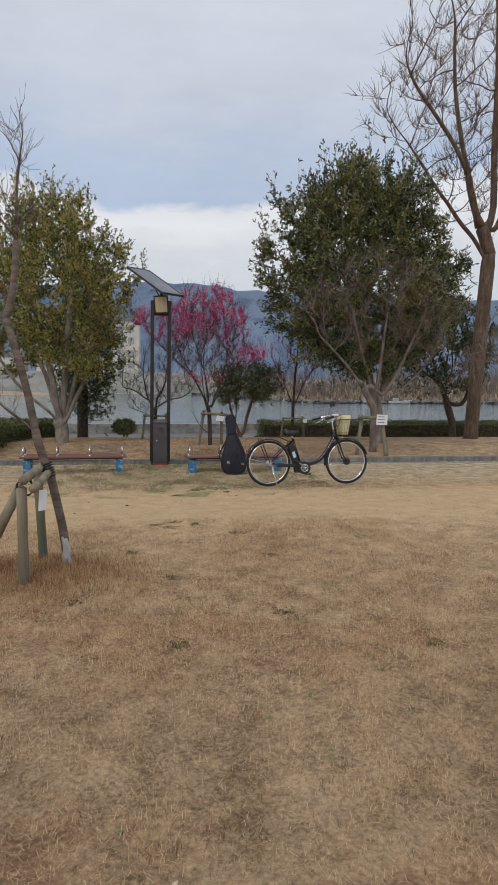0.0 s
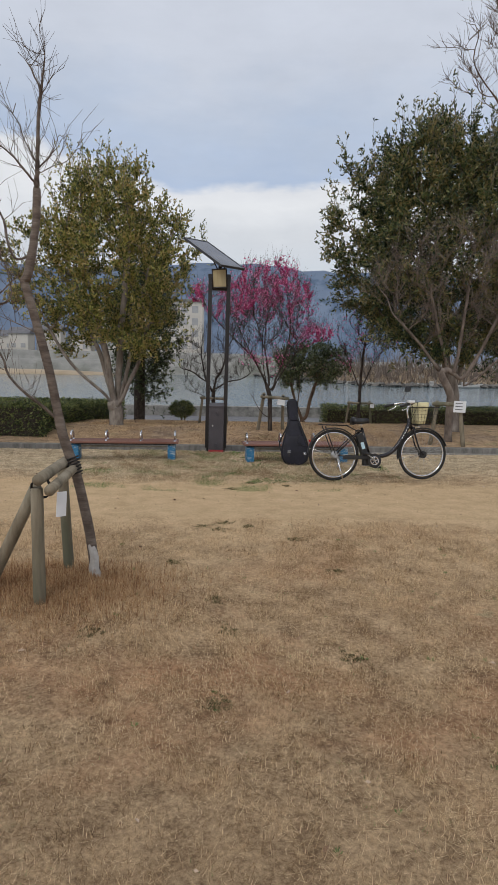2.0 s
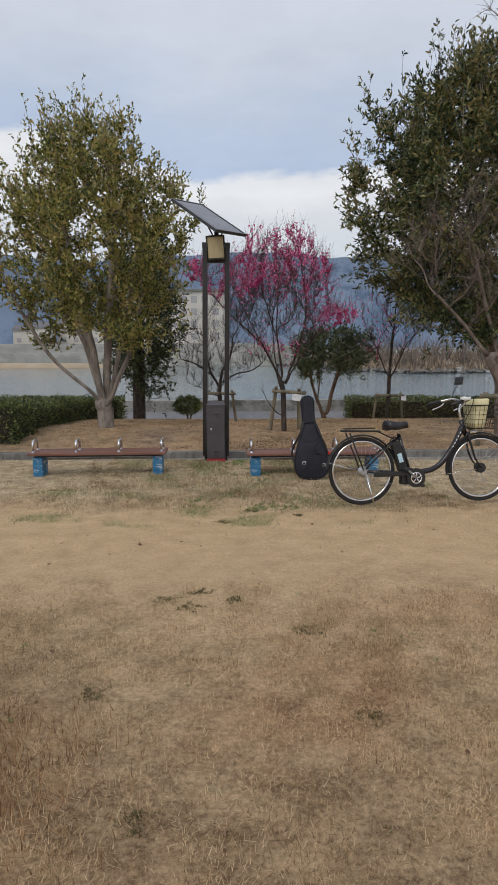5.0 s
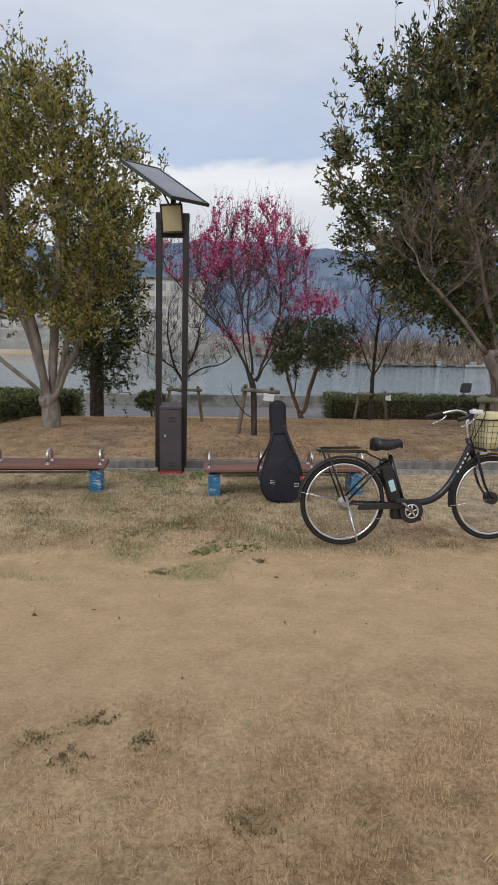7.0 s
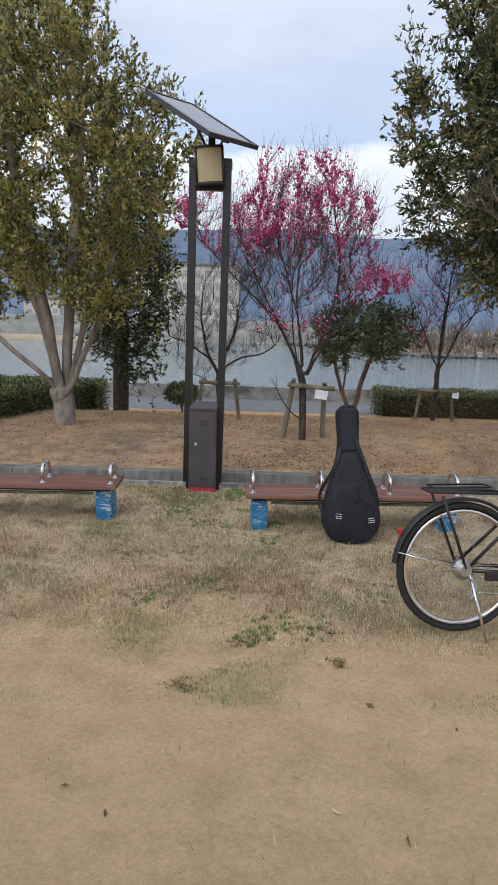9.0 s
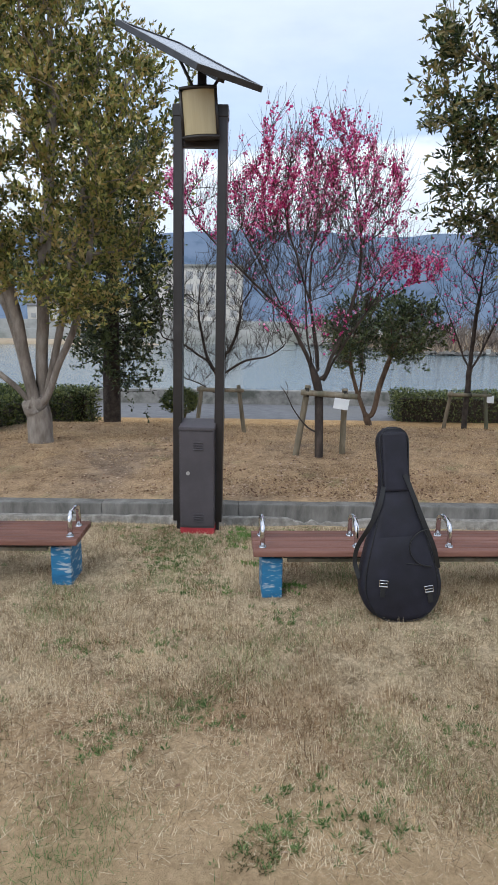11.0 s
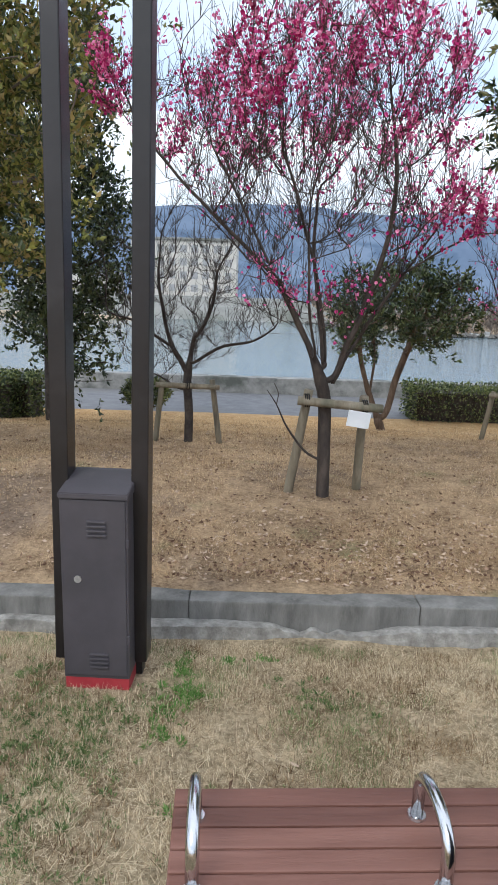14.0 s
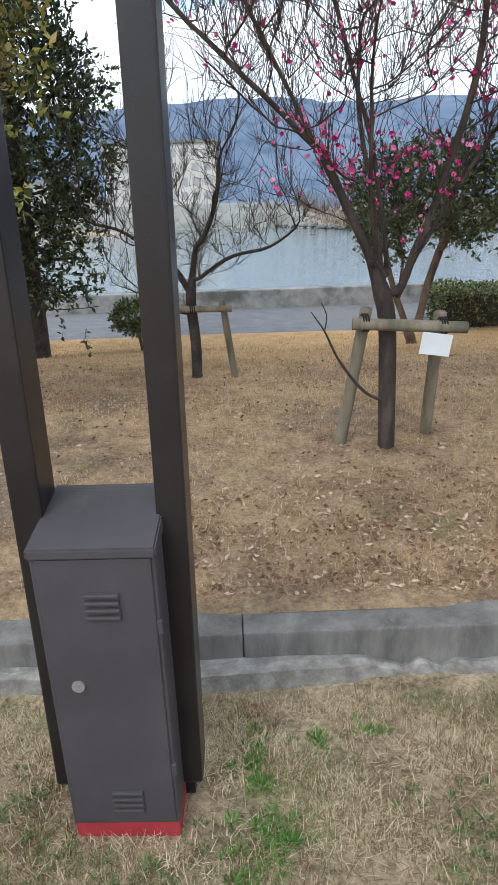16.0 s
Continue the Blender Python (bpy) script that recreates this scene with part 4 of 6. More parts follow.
hedge("hedge", 3.55, 13.5, 21.0, 22.0, -0.5, 0.17, 31, "clipped green box hedge beside the riverside lane", density=1300)
hedge("hedge", -6.8, -2.5, 19.6, 20.5, -0.45, 0.33, 32, "clipped dark green hedge beside the riverside lane", density=1300)
hedge("hedge", -8.0, -2.98, 13.75, 14.7, -0.05, 0.70, 33, "clipped dark green hedge just behind the kerb", density=1900)
hedge("hedge", 0, 4.9, 0, 0.9, -0.5, 0.56, 36, "clipped dark green hedge running back towards the lane", density=1500, at=pose(-3.12, 14.74, 0.0, 0, 2.6, 84.5))
# clipped ball on a short stem
ballbush = thing("clipped_bush", (0, 0, 0), "small clipped globe bush on forked stems", "bush")
part("stem", tube(curve_pts([(-0.75, 19.6, -0.38), (-0.77, 19.6, -0.2), (-0.82, 19.6, 0.0)], 5), 0.022, BARK_BROWN, 6), BARK_BROWN, ballbush)
part("stem", tube(curve_pts([(-0.75, 19.6, -0.34), (-0.7, 19.6, -0.2), (-0.66, 19.6, 0.0)], 5), 0.018, BARK_BROWN, 6), BARK_BROWN, ballbush)
fo = Foliage(34)
for p in blob_points(fo.rng, 800, (-0.77, 19.6, 0.12), (0.30, 0.28, 0.20), 0.6, -1, 0.1, 2.0):
    fo.sprig(p, p - np.array((-0.77, 19.6, 0.05)), 0.08, 5, 0.052)
tagged(part("crown", fo.mesh("crown", HEDGE), HEDGE, ballbush), kind="stuff")

# ---- solar lamp ----
GZ = -0.02
lamp = thing("solar_lamp", (0.34, 12.58, GZ), "dark brown twin-post solar lamp with a tilted panel", "street lamp")
lamp.matrix_world = pose(0.318, 12.632, GZ, 0, 0.7, 0)
for sx in (-1.0, 0.94):
    bm = bmesh.new()
    box(bm, (sx * 0.160 - 0.033, -0.055, 0.055), (sx * 0.160 + 0.033, 0.055, 3.0), 0.006)
    part("post", bm, BROWN_STEEL, lamp)
    bm = bmesh.new()
    box(bm, (sx * 0.160 - 0.038, -0.06, 2.96), (sx * 0.160 + 0.038, 0.06, 3.04), 0.006)
    part("post_cap", bm, BROWN_STEEL, lamp)
    bm = bmesh.new()
    box(bm, (sx * 0.150 - 0.018, -0.02, -0.1), (sx * 0.150 + 0.018, 0.045, 0.06), 0.003)
    part("post_foot", bm, BLACK_STEEL, lamp)
for z in (2.80, 2.98):
    bm = bmesh.new()
    box(bm, (-0.13, -0.03, z - 0.03), (0.13, 0.03, z + 0.03), 0.005)
    part("crossbar", bm, BROWN_STEEL, lamp)
bm = bmesh.new()
box(bm, (-0.03, -0.03, 3.0), (0.03, 0.03, 3.30), 0.006)
part("mast", bm, BROWN_STEEL, lamp)
for a, b in (((-0.03, 0, 3.10), (-0.17, -0.03, 3.36)), ((0.03, 0, 3.10), (0.15, 0.03, 3.28)), ((0, 0.03, 3.12), (-0.05, 0.2, 3.42))):
    part("strut", tube([a, b], 0.011, BROWN_STEEL, 6), BROWN_STEEL, lamp)
# lantern: a bowed diffuser in a dark frame
bm = bmesh.new()
box(bm, (-0.115, -0.13, 2.80), (0.115, -0.055, 3.10), 0.01)
LANTERN = Matrix.Translation((-0.004, -0.10, 2.96)) @ pose(0, 0, 0, 5, -4, 0) @ Matrix.Scale(1.08, 4) @ Matrix.Translation((0, 0.10, -2.95))
part("lantern_body", bm, BROWN_STEEL, lamp, at=LANTERN)
v, f = [], []
for j in range(2):
    for i in range(13):
        x = -0.102 + 0.204 * i / 12
        v.append((x, -0.135 - 0.028 * (1 - (x / 0.102) ** 2), 2.825 + 0.255 * j))
f = [(i, i + 1, 14 + i, 13 + i) for i in range(12)]
part("diffuser", raw("diffuser", v, f, DIFFUSER, True), DIFFUSER, lamp, "ribbed beige diffuser", at=LANTERN)
for z in (2.81, 3.09):
    part("lantern_rim", tube([(-0.115 + 0.23 * i / 10, -0.137 - 0.03 * (1 - ((i - 5) / 5) ** 2), z) for i in range(11)], 0.011, BROWN_STEEL, 6), BROWN_STEEL, lamp, at=LANTERN)
for sx in (-1, 1):
    part("lantern_rim", tube([(sx * 0.11, -0.137, 2.80), (sx * 0.11, -0.137, 3.10)], 0.010, BROWN_STEEL, 6), BROWN_STEEL, lamp, at=LANTERN)
# panel, turned and tilted
pm = pose(0.252, 12.69, 3.392 + 0.0, 0, 0, 44.0) @ pose(0, 0, 0, 30.1, 0, 0)
pm = lamp.matrix_world.inverted() @ pm
bm = bmesh.new()
for lo, hi in (((-0.28, -0.545, -0.04), (-0.25, 0.545, 0.0)), ((0.25, -0.545, -0.04), (0.28, 0.545, 0.0)), ((-0.25, -0.545, -0.04), (0.25, -0.515, 0.0)), ((-0.25, 0.515, -0.04), (0.25, 0.545, 0.0))):
    box(bm, lo, hi, 0.003)
part("panel_frame", bm, ALU, lamp, "dark anodised panel frame", at=pm)
bm = bmesh.new()
box(bm, (-0.25, -0.515, -0.012), (0.25, 0.515, -0.006))
part("solar_panel", bm, PANEL, lamp, "dark glass solar panel", at=pm)
bm = bmesh.new()
box(bm, (-0.03, -0.45, -0.07), (0.03, 0.45, -0.04), 0.004)
part("panel_rail", bm, BROWN_STEEL, lamp, at=pm)

# ---- control cabinet between the posts ----
cab = thing("control_cabinet", (0.322, 12.482, -0.03), "dark grey steel control cabinet on a red painted base", "cabinet", rz=-1.0)
bm = bmesh.new()
box(bm, (-0.130, 0.0, 0.045), (0.130, 0.22, 0.800), 0.004)
part("body", bm, GREY_STEEL, cab)
bm = bmesh.new()
box(bm, (-0.118, -0.006, 0.06), (0.122, 0.004, 0.788), 0.003)
door = part("door", bm, GREY_STEEL, cab)
for z0 in (0.70, 0.15):
    for k in range(4):
        bm = bmesh.new()
        box(bm, (-0.024, -0.016, z0 - 0.018 * k), (0.050, -0.004, z0 - 0.018 * k + 0.009), 0.003)
        part("louvre", bm, GREY_STEEL, door)
bm = bmesh.new()
bmesh.ops.create_cone(bm, cap_ends=True, segments=16, radius1=0.0145, radius2=0.0145, depth=0.006, matrix=pose(-0.064, -0.008, 0.470, 90, 0, 0))
part("lock", bm, LOCK, door, "round chrome lock")
for z in (0.6, 0.2):
    bm = bmesh.new()
    box(bm, (0.121, -0.004, z), (0.134, 0.006, z + 0.035), 0.003)
    part("hinge", bm, GREY_STEEL, cab)
# lid: slopes up to the back, with a lipped front
bm = bmesh.new()
prof = [(-0.016, 0.793), (-0.016, 0.816), (0.20, 0.853), (0.227, 0.853), (0.227, 0.793)]
vs = [[bm.verts.new((x, y, z)) for y, z in prof] for x in (-0.131, 0.135)]
for k in range(5):
    bm.faces.new((vs[0][k], vs[0][(k + 1) % 5], vs[1][(k + 1) % 5], vs[1][k]))
bm.faces.new(vs[0][::-1])
bm.faces.new(vs[1])
bmesh.ops.recalc_face_normals(bm, faces=bm.faces)
bmesh.ops.bevel(bm, geom=list(bm.edges), offset=0.004, segments=2, affect="EDGES")
part("lid", bm, GREY_STEEL, cab)
bm = bmesh.new()
box(bm, (-0.128, 0.004, -0.06), (0.128, 0.215, 0.045), 0.004)
part("base", bm, RED_PAINT, cab, "red painted base")


# ---- benches ----
def bench():
    t = thing("bench", (0, 0, 0), "low red-brown plank bench with chrome armrests on blue concrete legs", "bench", "benches")
    L = 1.71
    for k in range(6):
        bm = bmesh.new()
        box(bm, (0, 0.0615 * k, 0.262), (L, 0.0615 * k + 0.0575, 0.297), 0.009 if k == 0 else 0.005)
        part("plank", bm, PLANK, t)
    for y in (0.06, 0.29):
        bm = bmesh.new()
        box(bm, (0.12, y, 0.236), (L - 0.12, y + 0.035, 0.262), 0.003)
        part("rail", bm, BLACK_STEEL, t)
    bm = bmesh.new()
    box(bm, (0.20, 0.10, 0.195), (L - 0.2, 0.125, 0.216), 0.003)
    part("tie_bar", bm, WOOD_POST, t)
    for x in (0.05, L - 0.17):
        bm = bmesh.new()
        box(bm, (x, 0.05, -0.12), (x + 0.12, 0.31, 0.236), 0.012)
        part("leg", bm, PAINT_BLUE, t, "chipped blue concrete leg")
    for k in range(4):
        x = 0.055 + (L - 0.11) * k / 3
        hoop = [(x, 0.075, 0.297)] + [(x, 0.175 - 0.1 * math.cos(a), 0.385 + 0.055 * math.sin(a)) for a in [math.pi * i / 10 for i in range(11)]] + [(x, 0.275, 0.297)]
        arm = part("armrest", tube(hoop, 0.0148, CHROME, 10), CHROME, t, "polished steel hoop")
        for y in (0.075, 0.275):
            bm = bmesh.new()
            bmesh.ops.create_cone(bm, cap_ends=True, segments=14, radius1=0.024, radius2=0.022, depth=0.006, matrix=pose(x, y, 0.3, 0, 0, 0))
            part("flange", bm, CHROME, arm)
    return t


b1 = bench()
b1.matrix_world = pose(0.775, 11.235, 0.0, 0, 0, 3.5)
copy_thing(b1, pose(-1.955, 11.27, 0.005, 0, 0, 2.5))


# ---- guitar case ----
case = thing("guitar_case", (1.60, 11.02, -0.005), "black padded nylon guitar gig bag leaning on the bench", "guitar case")
case.matrix_world = pose(1.568, 11.075, 0.0, -9, -3.5, 3) @ Matrix.Scale(0.965, 4)


def outline(z):
    """Half width of the bag at a height."""
    pts = [(0.0, 0.045), (0.006, 0.085), (0.018, 0.122), (0.04, 0.158), (0.07, 0.186), (0.11, 0.208), (0.15, 0.219), (0.20, 0.223), (0.26, 0.217), (0.32, 0.202), (0.38, 0.184), (0.44, 0.165), (0.50, 0.146), (0.56, 0.126), (0.62, 0.107), (0.68, 0.093), (0.74, 0.085), (0.80, 0.081), (0.90, 0.085), (0.97, 0.088), (1.0, 0.085), (1.025, 0.074), (1.045, 0.054), (1.057, 0.028), (1.06, 0.01)]
    for (a, wa), (b, wb) in zip(pts, pts[1:]):
        if z <= b:
            t = smooth01(a, b, z)
            return wa + (wb - wa) * (z - a) / (b - a)
    return 0.01


def case_depth(z):
    return 0.075 - 0.03 * smooth01(0.45, 0.75, z)


zs = [0.0, 0.006, 0.018, 0.04, 0.07] + [0.10 + 0.04 * i for i in range(23)] + [1.0, 1.013, 1.025, 1.037, 1.046, 1.053, 1.058, 1.06]
v, f = [], []
NS = 24
for z in zs:
    w, d = outline(z), case_depth(z)
    if z < 0.03:
        d *= 0.75 + 0.25 * z / 0.03
    if z > 1.03:
        d *= 1 - 0.5 * (z - 1.03) / 0.03
    for k in range(NS):
        a = 2 * math.pi * k / NS
        c, s = math.cos(a), math.sin(a)
        e = 0.32
        wob = 1 + 0.035 * noise.noise((c * 2 + 3, s * 2, z * 6))
        v.append((w * math.copysign(abs(c) ** e, c), d * math.copysign(abs(s) ** e, s) * wob + 0.008 * noise.noise((c * 3, z * 9, 2.0)), z))
for j in range(len(zs) - 1):
    for k in range(NS):
        f.append((j * NS + k, j * NS + (k + 1) % NS, (j + 1) * NS + (k + 1) % NS, (j + 1) * NS + k))
f.append(tuple(range(NS - 1, -1, -1)))
f.append(tuple(range((len(zs) - 1) * NS, len(zs) * NS)))
part("bag", raw("bag", v, f, NYLON, True), NYLON, case)
zz = [0.002, 0.008] + [0.02, 0.05] + [0.1 + 0.05 * i for i in range(19)] + [1.03, 1.05]
edge = [(outline(z) * 0.885, -case_depth(z) * 0.915, z) for z in zz]
rim = edge + [(-x, y, z) for x, y, z in reversed(edge)]
part("piping", tube(rim, 0.0032, PIPING, 6, closed=True), PIPING, case)
part("piping", tube([(x, -y, z) for x, y, z in rim], 0.0032, PIPING, 6, closed=True), PIPING, case)
# front pockets
bm = bmesh.new()
box(bm, (-0.068, -0.062, 0.71), (0.068, -0.040, 1.03), 0.012)
part("neck_pocket", bm, NYLON, case)
v, f = [], []
for j in range(12):
    z = 0.045 + 0.42 * j / 11
    w = outline(z) * 0.86
    for i in range(13):
        u = -1 + 2 * i / 12
        v.append((w * u, -case_depth(z) - 0.016 * (1 - u ** 4) * (1 - (abs(j - 5.5) / 5.5) ** 4) - 0.001, z))
f = [(j * 13 + i, j * 13 + i + 1, (j + 1) * 13 + i + 1, (j + 1) * 13 + i) for j in range(11) for i in range(12)]
part("body_pocket", raw("body_pocket", v, f, NYLON, True), NYLON, case)
part("zip", tube([(0.155 - 0.11 * math.sin(a) * 1.0 - 0.0, -0.097, 0.40 - 0.10 * math.cos(a)) for a in [math.pi * i / 14 for i in range(15)]], 0.004, PIPING, 5), PIPING, case)
part("zip_pull", tube([(0.02, -0.099, 0.325), (0.16, -0.095, 0.30)], 0.003, PIPING, 5), PIPING, case)
# straps and buckles
def ribbon(ctrl, wide, thick=0.004):
    """A flat band along a line, its width lying across the front of the bag."""
    pts = curve_pts(ctrl, 6)
    v, f = [], []
    for i, p in enumerate(pts):
        d = (pts[min(i + 1, len(pts) - 1)] - pts[max(i - 1, 0)]).normalized()
        s = d.cross(Vector((0, 1, 0))).normalized() * wide / 2
        q = Vector((0, thick / 2, 0))
        v += [p - s - q, p + s - q, p + s + q, p - s + q]
    for i in range(len(pts) - 1):
        f += [(i * 4 + k, i * 4 + (k + 1) % 4, i * 4 + 4 + (k + 1) % 4, i * 4 + 4 + k) for k in range(4)]
    return raw("strap", v, f, PIPING)



part("strap", ribbon([(-0.07, -0.058, 0.74), (-0.105, -0.075, 0.63), (-0.165, -0.07, 0.52), (-0.222, -0.035, 0.42), (-0.240, -0.02, 0.33), (-0.222, -0.03, 0.24)], 0.024), PIPING, case, "hanging black strap")
part("strap", ribbon([(0.045, -0.070, 0.80), (0.085, -0.080, 0.68), (0.13, -0.086, 0.54), (0.18, -0.080, 0.40), (0.205, -0.06, 0.28)], 0.024), PIPING, case)
for x, z, tilt in ((-0.105, 0.222, 8), (0.138, 0.18, -6)):
    bk = part("buckle", tube([(-0.022, 0, -0.016), (0.022, 0, -0.016), (0.022, 0, 0.016), (-0.022, 0, 0.016)], 0.0032, CHROME, 6, closed=True, smooth=False), CHROME, case, "chrome buckle", at=pose(x, -0.101, z, 0, tilt, 0))
    part("bar", tube([(-0.022, 0, 0), (0.022, 0, 0)], 0.0028, CHROME, 6), CHROME, bk)
    bm = bmesh.new()
    box(bm, (-0.014, 0.0, -0.075), (0.014, 0.005, 0.0), 0.002)
    part("webbing", bm, PIPING, bk)


# ---- log braces ----
def log(a, b, r, mat=None, taper=0.94, n=5):
    a, b = Vector(a), Vector(b)
    pts = [a.lerp(b, i / n) for i in range(n + 1)]
    return tube(pts, [r * (1 + (taper - 1) * i / n) * random.uniform(0.97, 1.03) for i in range(n + 1)], mat or WOOD_POST, 10)


def wrap(t, at, axis, r, turns=4, width=0.05):
    pts = []
    ax = Vector(axis).normalized()
    u = ax.orthogonal().normalized()
    w = ax.cross(u)
    for i in range(turns * 10 + 1):
        a = 2 * math.pi * i / 10
        pts.append(Vector(at) + ax * (i / (turns * 10) - 0.5) * width + (u * math.cos(a) + w * math.sin(a)) * r)
    part("cord", tube(pts, 0.005, ROPE, 5), ROPE, t)


def notice(t, at, w, h, ry=0.0, rz=0.0, rx=0.0, lines=3):
    card = part("notice", box(bmesh.new(), (-w / 2, -0.0025, -h / 2), (w / 2, 0.0025, h / 2), 0.001), WHITE, t, "white notice card", at=pose(*at, rx, ry, rz))
    for k in range(lines):
        bm = bmesh.new()
        z = h / 2 - h * (k + 0.8) / (lines + 0.8)
        box(bm, (-w * 0.36, -0.0045, z - h * 0.035), (w * random.uniform(0.2, 0.36), -0.002, z + h * 0.035))
        part("printed_line", bm, INK, card)
    return card


# tripod beside the sapling
st = thing("sapling_brace", (0, 0, 0), "weathered log tripod with a white card, bracing the sapling", "tree stake")
part("stake", log((-0.60, 5.18, -0.02), (-0.60, 5.18, 0.85), 0.038), WOOD_POST, st)
part("stake", log((-0.57, 5.80, -0.02), (-0.60, 5.75, 0.89), 0.036), WOOD_POST, st)
part("stake", log((-1.08, 5.44, -0.02), (-0.62, 5.24, 0.85), 0.038), WOOD_POST, st)
part("crossbar", log((-0.50, 5.08, 0.86), (-0.50, 5.74, 0.89), 0.032), WOOD_POST, st)
part("crossbar", log((-0.57, 5.10, 0.915), (-0.56, 5.82, 0.93), 0.034), WOOD_POST, st)
wrap(st, (-0.50, 5.66, 0.90), (-0.3, 0.1, 1), 0.045, 6, 0.12)
wrap(st, (-0.58, 5.2, 0.85), (0, 1, 0.1), 0.06, 3, 0.03)
card = notice(st, (-0.455, 5.16, 0.765), 0.066, 0.145, 4, 50, 0, 0)
# whitewash flaking on the sapling's foot
part("whitewash", tube([(-0.343, 5.624, 0.08), (-0.350, 5.619, 0.15), (-0.374, 5.632, 0.22), (-0.366, 5.622, 0.30), (-0.392, 5.640, 0.38), (-0.385, 5.632, 0.42)], [0.041, 0.036, 0.035, 0.028, 0.026, 0.012], WHITEWASH, 10), WHITEWASH, bpy.data.objects["sapling"], "flaking whitewash")

# frames at the planted trees
sp = thing("plum_brace", (0, 0, 0), "weathered log frame with a white card round the plum trunk", "tree stake")
part("stake", log((1.15, 14.82, 0.0), (1.28, 14.72, 0.90), 0.036), WOOD_POST, sp)
part("stake", log((1.70, 14.98, 0.0), (1.68, 14.75, 0.86), 0.036), WOOD_POST, sp)
part("crossbar", log((1.20, 14.66, 0.83), (1.80, 14.66, 0.79), 0.032), WOOD_POST, sp)
wrap(sp, (1.27, 14.68, 0.83), (1, 0, 0), 0.045, 3, 0.04)
wrap(sp, (1.68, 14.68, 0.80), (1, 0, 0), 0.045, 3, 0.04)
notice(sp, (1.63, 14.62, 0.715), 0.16, 0.115, 8, 0, 0, 0)
for nm, (x, y), zb, lab in (("bare_plum_brace", (0.2, 16.66), -0.03, "weathered log frame tied to the bare plum"), ("young_plum_brace", (3.9, 17.55), -0.15, "dark log frame with a card tied to the young plum")):
    s2 = thing(nm, (0, 0, 0), lab, "tree stake")
    part("stake", log((x - 0.36, y + 0.05, zb), (x - 0.27, y, zb + 0.72), 0.03), WOOD_POST, s2)
    part("stake", log((x + 0.33, y + 0.05, zb), (x + 0.24, y, zb + 0.74), 0.03), WOOD_POST, s2)
    part("crossbar", log((x - 0.33, y - 0.04, zb + 0.68), (x + 0.32, y - 0.04, zb + 0.67), 0.028), WOOD_POST, s2)
    wrap(s2, (x, y - 0.03, zb + 0.68), (1, 0, 0), 0.04, 3, 0.05)
    if "young" in nm:
        notice(s2, (x + 0.30, y - 0.075, zb + 0.62), 0.11, 0.12, 6, 0, -25, 0)
sg = thing("grey_tree_brace", (0, 0, 0), "weathered log frame with a printed notice at the grey tree", "tree stake")
part("stake", log((5.10, 13.55, -0.02), (5.02, 13.66, 0.86), 0.042), WOOD_POST, sg)
part("stake", log((4.50, 13.72, -0.02), (4.62, 13.76, 0.86), 0.042), WOOD_POST, sg)
part("crossbar", log((4.50, 13.70, 0.80), (5.12, 13.60, 0.80), 0.04), WOOD_POST, sg)
notice(sg, (4.985, 13.545, 0.76), 0.24, 0.22, 2, 0, 0, 3)
sl = thing("side_tree_brace", (0, 0, 0), "weathered log frame with a printed notice at the side tree", "tree stake")
part("stake", log((-3.22, 11.80, -0.02), (-3.36, 11.75, 0.76), 0.042), WOOD_POST, sl)
part("stake", log((-4.0, 11.75, -0.02), (-3.88, 11.7, 0.76), 0.042), WOOD_POST, sl)
part("crossbar", log((-4.0, 11.66, 0.70), (-3.3, 11.66, 0.70), 0.04), WOOD_POST, sl)
notice(sl, (-3.43, 11.60, 0.655), 0.22, 0.16, 0, 0, 0, 3)


# ---- bicycle ----
def wheel_parts(bike, hub, R, front):
    """A wheel with tyre, rim, spokes and hub."""
    w = part("wheel", tube([(0, -0.035, 0), (0, 0.035, 0)], 0.018, STEEL_DULL, 12), STEEL_DULL, bike, at=hub)
    part("tyre", tube(arc((0, 0, 0), R - 0.018, 0, 360 * 47 / 48, 47), 0.0162, RUBBER, 8, closed=True), RUBBER, w)
    part("rim", tube(arc((0, 0, 0), R - 0.046, 0, 360 * 47 / 48, 47), 0.0125, CHROME, 6, closed=True), CHROME, w, "silver rim")
    for k in range(32):
        a = 2 * math.pi * k / 32
        off = 0.55 * (1 if k % 4 < 2 else -1)
        s = 1 if k % 2 else -1
        p0 = (0.024 * math.cos(a + off * 1.6), 0.028 * s, 0.024 * math.sin(a + off * 1.6))
        p1 = ((R - 0.05) * math.cos(a), 0, (R - 0.05) * math.sin(a))
        part("spoke", tube([p0, p1], 0.0014, STEEL_DULL, 3), STEEL_DULL, w)
    rad = 0.05 if front else 0.036
    bm = bmesh.new()
    bmesh.ops.create_cone(bm, cap_ends=True, segments=24, radius1=rad, radius2=rad, depth=0.075, matrix=pose(0, 0, 0, 90, 0, 0))
    bmesh.ops.bevel(bm, geom=[e for e in bm.edges], offset=0.006, segments=2, affect="EDGES")
    part("hub", bm, PLASTIC if front else STEEL_DULL, w)
    return w


